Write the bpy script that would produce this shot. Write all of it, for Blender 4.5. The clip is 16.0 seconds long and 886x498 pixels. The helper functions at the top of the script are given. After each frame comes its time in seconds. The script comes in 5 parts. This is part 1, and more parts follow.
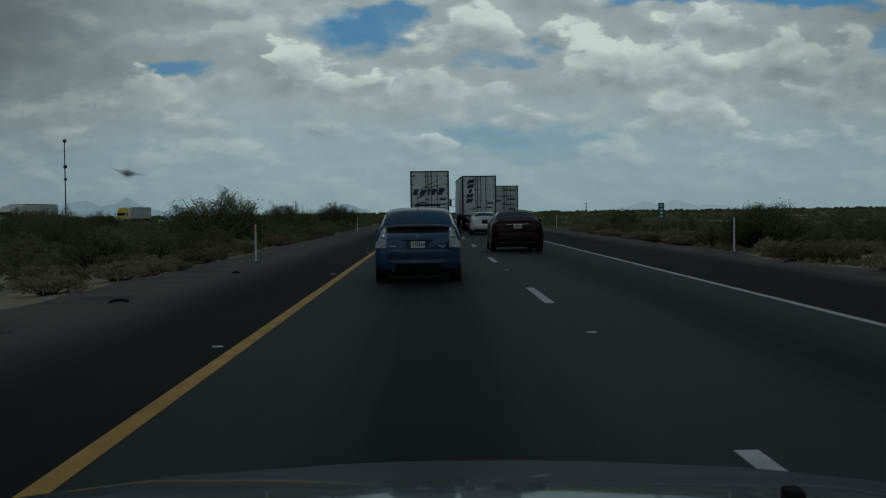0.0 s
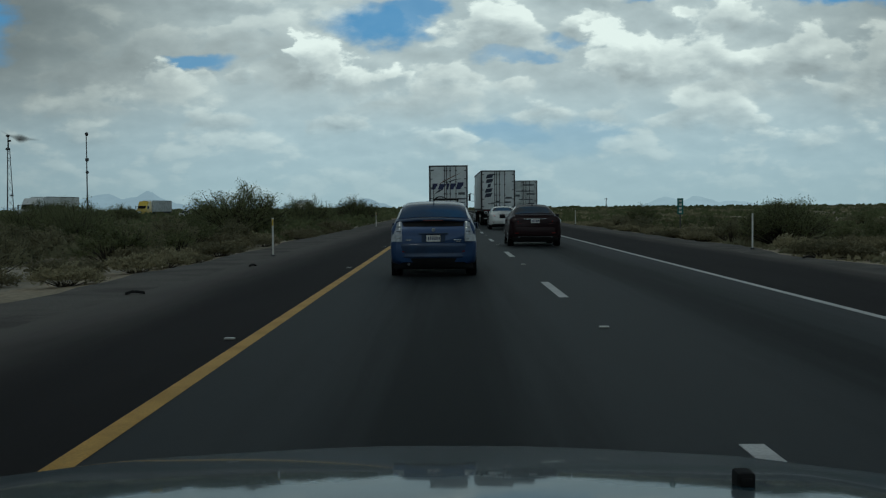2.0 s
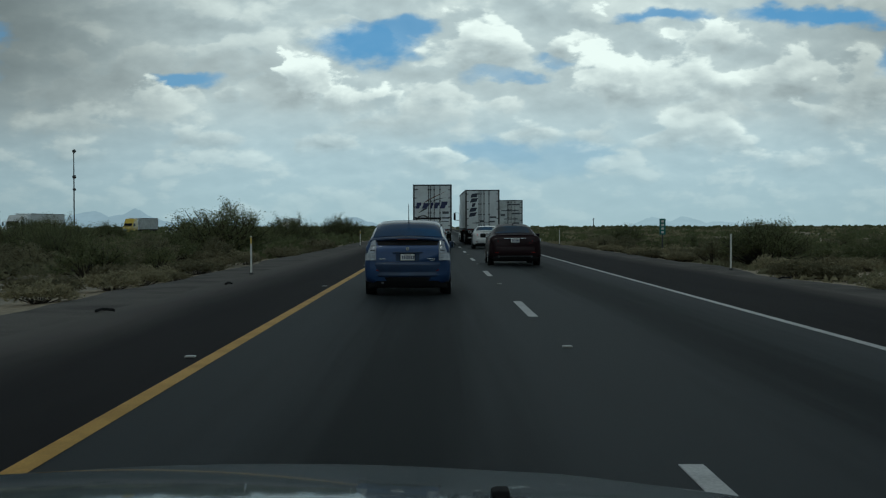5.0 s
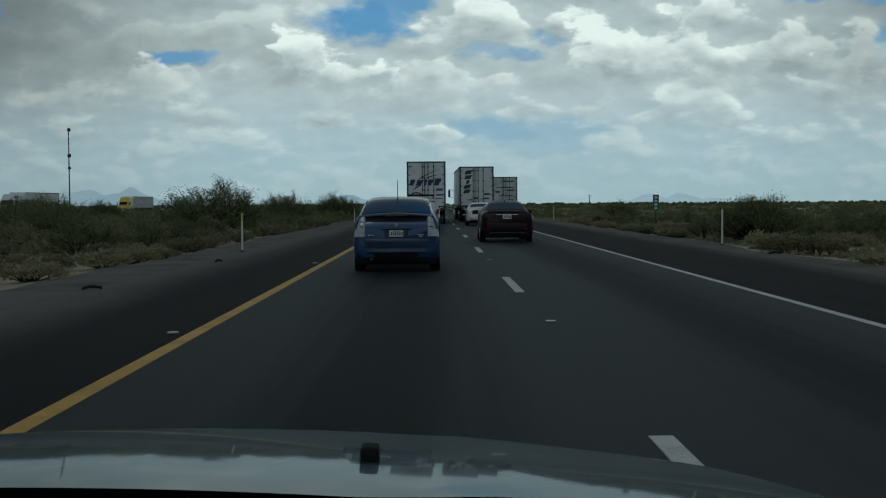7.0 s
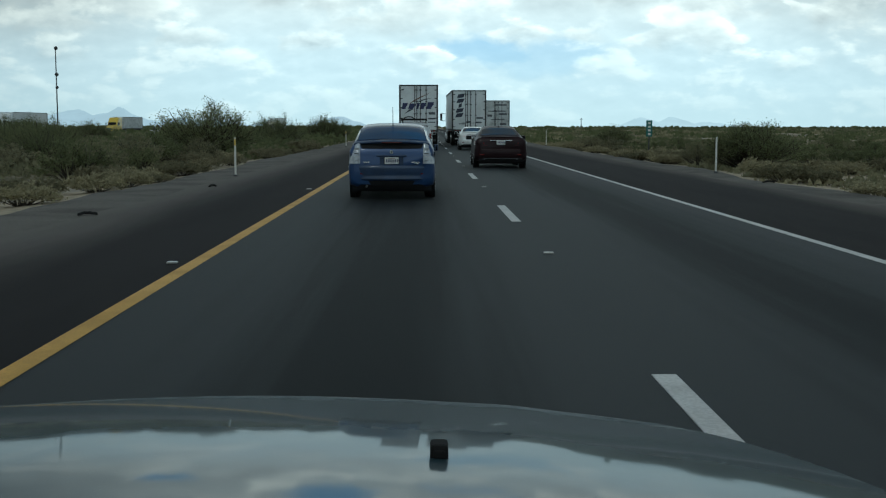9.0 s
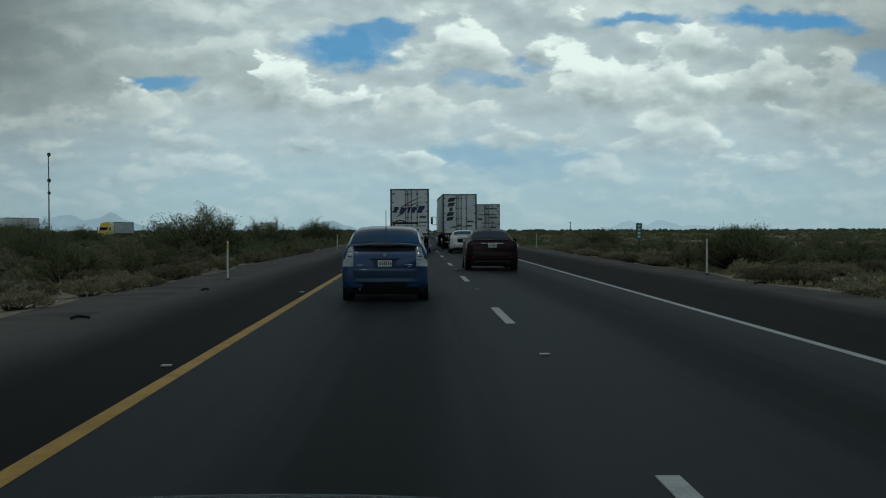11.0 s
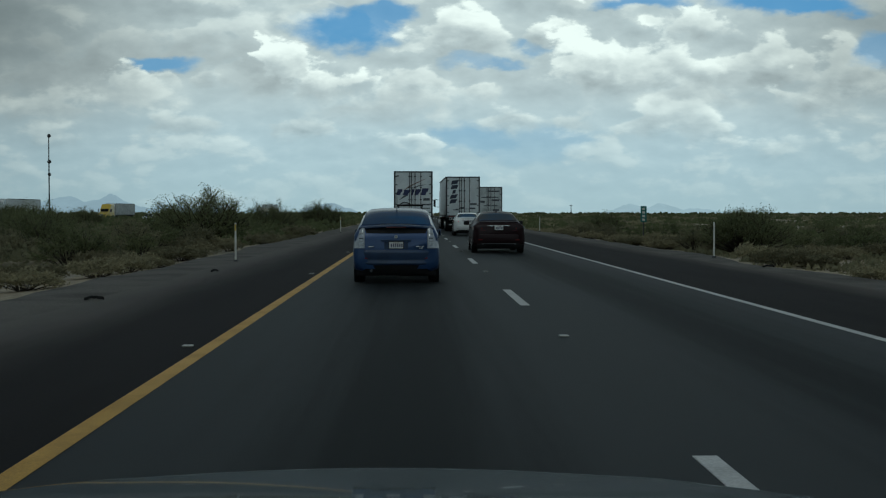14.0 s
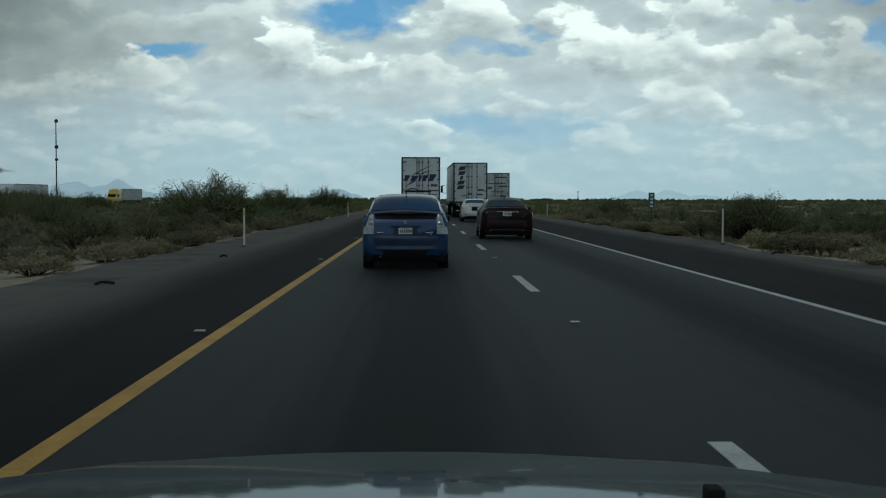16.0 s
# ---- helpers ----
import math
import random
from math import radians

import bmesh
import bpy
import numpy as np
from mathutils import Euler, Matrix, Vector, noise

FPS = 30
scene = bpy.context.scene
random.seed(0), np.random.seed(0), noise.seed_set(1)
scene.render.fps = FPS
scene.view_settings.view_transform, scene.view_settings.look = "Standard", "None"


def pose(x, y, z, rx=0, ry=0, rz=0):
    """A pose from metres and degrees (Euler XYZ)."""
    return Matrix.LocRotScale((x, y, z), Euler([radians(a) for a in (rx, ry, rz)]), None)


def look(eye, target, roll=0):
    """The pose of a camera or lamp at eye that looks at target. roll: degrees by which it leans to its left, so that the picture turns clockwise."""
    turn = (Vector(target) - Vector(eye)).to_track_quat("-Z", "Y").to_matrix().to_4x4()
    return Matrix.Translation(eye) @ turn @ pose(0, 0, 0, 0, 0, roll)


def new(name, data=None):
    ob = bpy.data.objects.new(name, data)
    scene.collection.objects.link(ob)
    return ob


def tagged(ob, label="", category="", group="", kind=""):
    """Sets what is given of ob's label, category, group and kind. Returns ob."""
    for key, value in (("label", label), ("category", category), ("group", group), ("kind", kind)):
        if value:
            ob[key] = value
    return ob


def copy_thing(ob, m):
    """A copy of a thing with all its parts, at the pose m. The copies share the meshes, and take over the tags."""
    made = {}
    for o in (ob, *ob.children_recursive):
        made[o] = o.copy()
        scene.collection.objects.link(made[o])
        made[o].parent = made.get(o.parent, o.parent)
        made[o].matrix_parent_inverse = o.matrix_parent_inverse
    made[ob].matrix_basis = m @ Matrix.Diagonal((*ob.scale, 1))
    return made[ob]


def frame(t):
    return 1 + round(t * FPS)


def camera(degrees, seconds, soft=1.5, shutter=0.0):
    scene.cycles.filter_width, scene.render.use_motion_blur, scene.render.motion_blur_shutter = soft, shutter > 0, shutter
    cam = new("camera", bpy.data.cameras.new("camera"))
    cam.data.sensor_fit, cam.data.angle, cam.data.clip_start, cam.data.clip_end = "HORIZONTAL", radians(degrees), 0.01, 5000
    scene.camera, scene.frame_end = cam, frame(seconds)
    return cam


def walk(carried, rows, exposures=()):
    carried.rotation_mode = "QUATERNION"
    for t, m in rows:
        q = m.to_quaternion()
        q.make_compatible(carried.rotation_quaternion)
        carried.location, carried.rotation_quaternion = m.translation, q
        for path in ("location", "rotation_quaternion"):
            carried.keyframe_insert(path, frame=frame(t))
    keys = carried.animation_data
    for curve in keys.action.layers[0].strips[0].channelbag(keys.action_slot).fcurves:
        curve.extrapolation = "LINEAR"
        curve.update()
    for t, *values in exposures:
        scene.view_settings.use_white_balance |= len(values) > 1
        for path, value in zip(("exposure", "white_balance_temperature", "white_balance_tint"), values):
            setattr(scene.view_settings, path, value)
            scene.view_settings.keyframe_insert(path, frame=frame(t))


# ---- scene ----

# ======== camera ========
PATH = [
    (0.0, pose(-1.617, 0.0, 1.409, 88.20, 0.76, -0.64)),
    (0.5, pose(-1.608, 0.0, 1.398, 88.14, 0.67, -0.30)),
    (1.0, pose(-1.579, 0.0, 1.396, 86.86, 0.93, 1.92)),
    (1.5, pose(-1.565, 0.0, 1.387, 87.61, 0.61, 0.85)),
    (2.0, pose(-1.534, 0.0, 1.390, 87.95, 0.47, 0.34)),
    (2.5, pose(-1.550, 0.0, 1.390, 88.26, 0.39, 0.37)),
    (3.0, pose(-1.551, 0.0, 1.404, 89.12, 0.36, 0.04)),
    (3.5, pose(-1.503, 0.0, 1.398, 88.89, 0.18, -0.21)),
    (4.0, pose(-1.406, 0.0, 1.390, 88.99, 0.05, -0.17)),
    (6.3, pose(-1.150, 0.0, 1.385, 88.75, 0.45, -0.25)),
    (6.5, pose(-1.136, 0.0, 1.384, 89.06, 0.47, -0.11)),
    (7.0, pose(-1.106, 0.0, 1.361, 87.77, 0.40, -0.44)),
    (7.5, pose(-1.082, 0.0, 1.371, 83.64, 0.55, 0.05)),
    (8.0, pose(-1.091, 0.0, 1.390, 83.32, 0.20, -0.82)),
    (8.5, pose(-1.128, 0.0, 1.414, 83.39, -0.08, -1.17)),
    (9.0, pose(-1.202, 0.0, 1.455, 83.95, -0.04, -0.89)),
    (9.5, pose(-1.190, 0.0, 1.446, 88.14, -0.08, -1.17)),
    (9.7, pose(-1.200, 0.0, 1.445, 88.59, -0.05, -1.31)),
    (11.8, pose(-1.280, 0.0, 1.428, 89.10, 0.39, -1.51)),
    (12.0, pose(-1.285, 0.0, 1.427, 88.93, 0.39, -1.65)),
    (12.5, pose(-1.287, 0.0, 1.431, 88.55, 0.11, -1.57)),
    (13.0, pose(-1.366, 0.0, 1.433, 88.49, -0.00, -1.52)),
    (13.5, pose(-1.437, 0.0, 1.439, 88.51, 0.07, -1.45)),
    (14.0, pose(-1.484, 0.0, 1.422, 88.21, -0.00, -1.37)),
    (14.5, pose(-1.528, 0.0, 1.419, 88.05, -0.21, -1.39)),
    (15.0, pose(-1.534, 0.0, 1.417, 87.79, 0.01, -1.32)),
    (15.5, pose(-1.541, 0.0, 1.422, 87.49, -0.13, -1.11)),
    (16.0, pose(-1.538, 0.0, 1.419, 87.52, -0.13, -1.04)),
]
EXPOSURES = [(t, e, 5880, -4) for t, e in ((0.0, -0.60), (0.7, -0.52), (1.5, -0.14), (2.0, -0.06), (3.0, 0.08), (4.0, 0.08), (6.5, 0.08), (7.0, -0.06), (7.5, 0.45),
                                          (9.1, 0.74), (9.5, 0.13), (12.0, -0.05), (13.5, 0.08), (16.0, 0.14))]
cam = camera(41.93, 16.0, soft=1.2)
walk(cam, PATH, EXPOSURES)


# ======== world and sun ========
class Nodes:
    """A thin wrapper that makes and links shader nodes."""

    def __init__(self, tree):
        self.t = tree
        tree.nodes.clear()

    def put(self, kind, ins=(), **props):
        n = self.t.nodes.new(kind)
        for k, v in props.items():
            setattr(n, k, v)
        for k, v in dict(ins).items():
            if isinstance(v, bpy.types.NodeSocket):
                self.t.links.new(v, n.inputs[k])
            else:
                n.inputs[k].default_value = v
        return n

    def math(self, op, a, b=0.0, c=0.0, clamp=False):
        return self.put("ShaderNodeMath", {0: a, 1: b, 2: c}, operation=op, use_clamp=clamp).outputs[0]

    def mix(self, f, a, b, blend="MIX"):
        n = self.put("ShaderNodeMix", {0: f, 6: a, 7: b}, data_type="RGBA", blend_type=blend, clamp_factor=True)
        return n.outputs[2]

    def noise(self, vec, scale, detail=4.0, rough=0.55, dist=0.0):
        return self.put("ShaderNodeTexNoise", {"Vector": vec, "Scale": scale, "Detail": detail, "Roughness": rough, "Distortion": dist}).outputs[0]

    def band(self, v, lo, hi):
        return self.put("ShaderNodeMapRange", {0: v, 1: lo, 2: hi, 3: 0.0, 4: 1.0}, interpolation_type="SMOOTHSTEP").outputs[0]


SUN_EL, SUN_AZ = radians(62), radians(205)
world = bpy.data.worlds.new("sky")
scene.world = world
world.use_nodes = True
W = Nodes(world.node_tree)
way = W.put("ShaderNodeTexCoord").outputs["Generated"]
sep = W.put("ShaderNodeSeparateXYZ", {0: way})
dx, dy, dz = sep.outputs
# sky coordinates: across and up over the way ahead; behind it goes on mirrored
ay = W.math("MAXIMUM", W.math("ABSOLUTE", dy), 0.15)
su = W.math("DIVIDE", dx, ay)
sv = W.math("DIVIDE", dz, ay)
flat = W.put("ShaderNodeCombineXYZ", {0: su, 1: sv, 2: 0.0}).outputs[0]
# the cloud deck in perspective
lift = W.math("ADD", W.math("MAXIMUM", dz, 0.0), 0.075)
deck = W.put("ShaderNodeCombineXYZ", {0: W.math("DIVIDE", dx, lift), 1: W.math("MULTIPLY", W.math("DIVIDE", ay, lift), 0.9), 2: 0.3}).outputs[0]
# heaped clouds: wider than high, and smaller towards the horizon
heap = W.put("ShaderNodeVectorMath", {0: flat, 1: (4.4, 8.0, 1.0)}, operation="MULTIPLY").outputs[0]
heap_far = W.put("ShaderNodeVectorMath", {0: flat, 1: (6.4, 14.0, 1.0)}, operation="MULTIPLY").outputs[0]
warp = W.put("ShaderNodeTexNoise", {"Vector": heap, "Scale": 5.0, "Detail": 4.0, "Roughness": 0.55})
wv = W.put("ShaderNodeVectorMath", {0: warp.outputs[1], 1: (0.5, 0.5, 0.5)}, operation="SUBTRACT").outputs[0]
wobble = W.put("ShaderNodeVectorMath", {0: wv, 1: (0.05, 0.03, 0.0)}, operation="MULTIPLY").outputs[0]
bent = W.put("ShaderNodeVectorMath", {0: flat, 1: wobble}, operation="ADD").outputs[0]
mass = W.noise(deck, 1.5, 6.0, 0.55, 0.3)


def billow(base, up):
    """Heaped cloud density, looked at a little higher up by that much: the difference of two gives sunlit tops and grey bases."""
    at = W.put("ShaderNodeVectorMath", {0: base, 1: (up * 0.45, up, 0.0)}, operation="ADD").outputs[0]
    soft = W.noise(at, 2.1, 9.0, 0.555, 0.1)
    stir = W.put("ShaderNodeVectorMath", {0: wv, 1: (0.22, 0.16, 0.0)}, operation="MULTIPLY").outputs[0]
    lumps = W.put("ShaderNodeTexVoronoi", {"Vector": W.put("ShaderNodeVectorMath", {0: at, 1: stir}, operation="ADD").outputs[0], "Scale": 5.0, "Smoothness": 0.25, "Detail": 2.0, "Roughness": 0.45}, feature="SMOOTH_F1").outputs["Distance"]
    return W.math("SUBTRACT", W.math("MULTIPLY", soft, 1.25), W.math("MULTIPLY", lumps, 0.20))


def far_blend(a, b):
    f = W.band(sv, 0.11, 0.06)
    return W.math("ADD", W.math("MULTIPLY", a, W.math("SUBTRACT", 1.0, f)), W.math("MULTIPLY", b, f))


low = far_blend(billow(heap, 0.0), billow(heap_far, 0.0))
up = far_blend(billow(heap, 0.085), billow(heap_far, 0.085))
ragged = W.math("MULTIPLY", W.math("SUBTRACT", low, 0.55), 2.6)


def patch(spots, soft=0.35):
    """A union of ragged oval areas of the sky: (across, up, half width, half height, weight)."""
    total = None
    for u, v, ru, rv, k in spots:
        d = W.put("ShaderNodeVectorMath", {0: bent, 1: (u, v, 0.0)}, operation="SUBTRACT").outputs[0]
        d = W.put("ShaderNodeVectorMath", {0: d, 1: (1 / ru, 1 / rv, 0.0)}, operation="MULTIPLY").outputs[0]
        r = W.put("ShaderNodeVectorMath", {0: d}, operation="LENGTH").outputs["Value"]
        m = W.math("MULTIPLY", W.band(W.math("ADD", r, ragged), 1.0 + soft, 1.0 - soft), k)
        total = m if total is None else W.math("MAXIMUM", total, m)
    return total


holes = patch([(-0.060, 0.157, 0.034, 0.012, 1.0), (-0.040, 0.163, 0.022, 0.010, 0.9), (-0.0147, 0.172, 0.012, 0.008, 0.9), (-0.222, 0.1275, 0.024, 0.0050, 0.85),
               (0.063, 0.130, 0.026, 0.0035, 0.6), (0.102, 0.144, 0.012, 0.005, 0.55), (0.19, 0.181, 0.032, 0.005, 0.9),
               (0.335, 0.181, 0.045, 0.006, 1.0), (0.40, 0.142, 0.016, 0.010, 0.6),
               (0.050, 0.067, 0.026, 0.008, 0.6), (0.118, 0.058, 0.032, 0.012, 0.42), (-0.40, 0.162, 0.02, 0.02, 0.9)], 0.55)
# heaped clouds, far ones first: (across, base, half width, height, brightness of the crown)
CLOUDS_FAR = [(-0.305, 0.0582, 0.054, 0.0225, 0.70), (-0.017, 0.0533, 0.073, 0.0283, 0.85), (0.056, 0.0406, 0.023, 0.0215, 0.78), (0.252, 0.0694, 0.042, 0.0254, 0.75), (0.325, 0.0533, 0.064, 0.0274, 0.76)]
CLOUDS_MIDDLE = [(-0.315, 0.0841, 0.059, 0.0254, 0.78), (-0.203, 0.0743, 0.059, 0.0254, 0.60), (-0.105, 0.0728, 0.059, 0.0254, 0.66), (-0.046, 0.0890, 0.093, 0.0391, 0.72), (0.130, 0.0792, 0.049, 0.0303, 0.72), (0.081, 0.0777, 0.049, 0.0352, 0.90), (0.208, 0.0728, 0.064, 0.0303, 0.68), (0.350, 0.0904, 0.064, 0.0450, 0.88), (0.291, 0.0953, 0.037, 0.0264, 0.88), (0.252, 0.0973, 0.054, 0.0293, 0.62)]
CLOUDS_NEAR = [(-0.129, 0.1109, 0.064, 0.0440, 0.62), (-0.296, 0.1109, 0.073, 0.0513, 0.46), (0.002, 0.1085, 0.054, 0.0440, 0.70), (0.061, 0.1070, 0.046, 0.0293, 0.80), (0.301, 0.1134, 0.088, 0.0611, 0.72), (0.379, 0.1109, 0.054, 0.0562, 0.66), (-0.232, 0.1295, 0.147, 0.0538, 0.46), (-0.066, 0.1725, 0.054, 0.0205, 0.50), (-0.046, 0.2136, 0.342, 0.0587, 0.42)]
CLOUDS_FRONT = [(0.004, 0.0605, 0.032, 0.0190, 0.94), (0.316, 0.1010, 0.037, 0.0270, 0.95), (-0.238, 0.1125, 0.028, 0.0230, 0.88), (-0.210, 0.1150, 0.024, 0.0225, 0.92), (-0.186, 0.1165, 0.022, 0.0205, 0.86), (-0.078, 0.1061, 0.066, 0.0450, 0.98), (-0.110, 0.1207, 0.029, 0.0303, 0.85), (0.046, 0.1413, 0.081, 0.0528, 0.86), (0.110, 0.1520, 0.039, 0.0293, 0.82), (0.159, 0.1134, 0.061, 0.0596, 1.00), (0.222, 0.1158, 0.064, 0.0660, 0.84), (0.247, 0.1540, 0.059, 0.0489, 0.84)]
high = W.band(sv, 0.20, 0.36)
wild = W.math("MULTIPLY", W.band(mass, 0.56, 0.66), high)
open_sky = W.math("MAXIMUM", holes, W.math("MULTIPLY", wild, 0.7))
crest = W.math("MULTIPLY", W.math("SUBTRACT", low, up), 3.2)
veil = W.band(low, 0.44, 0.58)
shade = W.math("ADD", W.math("ADD", 0.43, W.math("MULTIPLY", crest, 0.27)), W.math("MULTIPLY", veil, 0.15))
cover = veil
lumpy = W.math("MULTIPLY", W.math("SUBTRACT", 0.55, low), 2.9)
swell = W.put("ShaderNodeCombineXYZ", {0: W.math("MULTIPLY", crest, 0.002), 1: W.math("MULTIPLY", lumpy, 0.003), 2: 0.0}).outputs[0]
swollen = W.put("ShaderNodeVectorMath", {0: bent, 1: swell}, operation="ADD").outputs[0]


def heaped(spots):
    """Lay heaps over what is there: a ragged crisp crown in the sun, and a soft grey base."""
    global shade, cover, open_sky
    for u, v, ru, rv, k in spots:
        d = W.put("ShaderNodeVectorMath", {0: swollen, 1: (u, v, 0.0)}, operation="SUBTRACT").outputs[0]
        d = W.put("ShaderNodeVectorMath", {0: d, 1: (1 / ru, 1 / rv, 0.0)}, operation="MULTIPLY").outputs[0]
        q = W.put("ShaderNodeSeparateXYZ", {0: d}).outputs[1]
        r = W.put("ShaderNodeVectorMath", {0: d}, operation="LENGTH").outputs["Value"]
        edge = W.math("ADD", r, lumpy)
        crisp = 0.13 if v > 0.1 else 0.20
        a = W.math("MULTIPLY", W.band(edge, 1.0, 1.0 - 2 * crisp), W.band(q, -0.42, 0.22))
        if v < 0.06:
            a = W.math("MULTIPLY", a, 0.5)
        rise = W.math("ADD", W.math("MULTIPLY", W.band(q, -0.15, 0.72), 0.62), W.math("MULTIPLY", W.band(edge, 0.45, 0.95), 0.20))
        lit = W.math("MULTIPLY", W.math("ADD", W.math("ADD", rise, 0.24), W.math("MULTIPLY", crest, 0.62)), k)
        lit = W.math("ADD", lit, 0.12)
        shade = W.math("ADD", shade, W.math("MULTIPLY", W.math("SUBTRACT", lit, shade), a))
        cover = W.math("MAXIMUM", cover, a)
        open_sky = W.math("MULTIPLY", open_sky, W.math("SUBTRACT", 1.0, a))


heaped(CLOUDS_FAR + CLOUDS_MIDDLE + CLOUDS_NEAR)
open_sky = W.math("MAXIMUM", holes, W.math("MULTIPLY", wild, 0.7))
heaped(CLOUDS_FRONT)
ramp = W.put("ShaderNodeValToRGB", {0: shade})
ramp.color_ramp.elements[0].position, ramp.color_ramp.elements[0].color = 0.0, (0.29, 0.31, 0.315, 1)
ramp.color_ramp.elements[1].position, ramp.color_ramp.elements[1].color = 1.0, (0.90, 0.90, 0.84, 1)
mid = ramp.color_ramp.elements.new(0.42)
mid.color = (0.50, 0.525, 0.52, 1)
# above the view the deck is darkened to dim the light on the ground
gap = W.math("MULTIPLY", W.math("SUBTRACT", 1.0, cover), W.math("ADD", 0.10, W.math("MULTIPLY", W.band(sv, 0.13, 0.06), 0.24)))
cloud = W.mix(gap, ramp.outputs[0], (0.43, 0.545, 0.61, 1))
# greyer cloud to either side; the lens's corner falloff is put into its colour
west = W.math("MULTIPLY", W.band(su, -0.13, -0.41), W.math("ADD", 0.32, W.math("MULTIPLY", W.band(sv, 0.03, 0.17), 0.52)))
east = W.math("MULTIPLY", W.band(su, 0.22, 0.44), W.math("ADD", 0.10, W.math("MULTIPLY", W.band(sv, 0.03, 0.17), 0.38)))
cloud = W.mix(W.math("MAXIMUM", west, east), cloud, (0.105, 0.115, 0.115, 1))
cloud = W.mix(W.math("MULTIPLY", W.band(sv, 0.20, 0.78), 0.88), cloud, (0.105, 0.11, 0.115, 1))
nishita = W.put("ShaderNodeTexSky", sky_type="NISHITA", sun_disc=False, sun_elevation=SUN_EL, sun_rotation=SUN_AZ).outputs[0]
blue = W.mix(1.0, nishita, (0.052, 0.083, 0.112, 1), "MULTIPLY")
blue = W.mix(0.75, blue, (0.075, 0.25, 0.47, 1))
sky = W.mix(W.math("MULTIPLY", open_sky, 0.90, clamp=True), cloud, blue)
haze = W.band(sv, 0.115, 0.0)
haze_col = W.mix(W.band(sv, 0.0, 0.09), (0.375, 0.468, 0.505, 1), (0.39, 0.51, 0.575, 1))
# the same side falloff is put into the haze colour
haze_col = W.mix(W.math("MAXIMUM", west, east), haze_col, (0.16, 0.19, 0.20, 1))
sky = W.mix(W.math("MULTIPLY", haze, 0.80), sky, haze_col)
bg = W.put("ShaderNodeBackground", {0: sky, 1: 1.0})
W.t.links.new(bg.outputs[0], W.put("ShaderNodeOutputWorld").inputs[0])

sun = new("sun", bpy.data.lights.new("sun", "SUN"))
sun.data.energy, sun.data.angle, sun.data.color = 0.32, radians(12), (1.0, 0.95, 0.87)
sun.matrix_world = look((0, 0, 50), (Vector((0, 0, 50)) - Vector((math.sin(SUN_AZ) * math.cos(SUN_EL), math.cos(SUN_AZ) * math.cos(SUN_EL), math.sin(SUN_EL)))))


# ======== materials ========
def material(name, color, rough=0.6, metal=0.0, coat=0.0, vary=0.12, grain=0.0, scale=3.0, grain_scale=60.0, bump=0.0, other=None, spec=0.5, emit=None, rand=0.0, coat_rough=0.04):
    """A surface with stains at a large scale, grain at a fine one, and a little relief."""
    m = bpy.data.materials.new(name)
    m.use_nodes = True
    N = Nodes(m.node_tree)
    co = N.put("ShaderNodeTexCoord").outputs["Object"]
    c = (*color, 1)
    o = (*(other or [v * (1 - 2.2 * vary) for v in color]), 1)
    big = N.noise(co, scale, 5.0, 0.6, 0.3)
    col = N.mix(N.band(big, 0.38, 0.68), c, o)
    g = N.noise(co, grain_scale, 3.0, 0.6)
    if grain:
        dark = N.mix(1.0, col, (1 - grain,) * 3 + (1,), "MULTIPLY")
        col = N.mix(N.band(g, 0.35, 0.65), dark, col)
    if rand:
        r = N.put("ShaderNodeObjectInfo").outputs["Random"]
        k = N.math("ADD", 1 - rand, N.math("MULTIPLY", r, 2 * rand))
        v = N.put("ShaderNodeCombineXYZ", {0: k, 1: k, 2: k}).outputs[0]
        col = N.mix(1.0, col, v, "MULTIPLY")
    ro = N.math("ADD", rough, N.math("MULTIPLY", N.math("SUBTRACT", big, 0.5), 0.25), clamp=True)
    ins = {"Base Color": col, "Roughness": ro, "Metallic": metal, "Coat Weight": coat, "Coat Roughness": coat_rough, "Specular IOR Level": spec}
    if emit:
        ins["Emission Color"], ins["Emission Strength"] = (*emit[0], 1), emit[1]
    if bump:
        ins["Normal"] = N.put("ShaderNodeBump", {"Strength": bump, "Distance": 0.01, "Height": g}).outputs[0]
    b = N.put("ShaderNodeBsdfPrincipled", ins)
    N.t.links.new(b.outputs[0], N.put("ShaderNodeOutputMaterial").inputs[0])
    return m


def glass(name, tint, gloss):
    """Tinted vehicle glass: a dark pane with a mirror sheen."""
    return material(name, tint, rough=0.04, vary=0.05, spec=gloss)


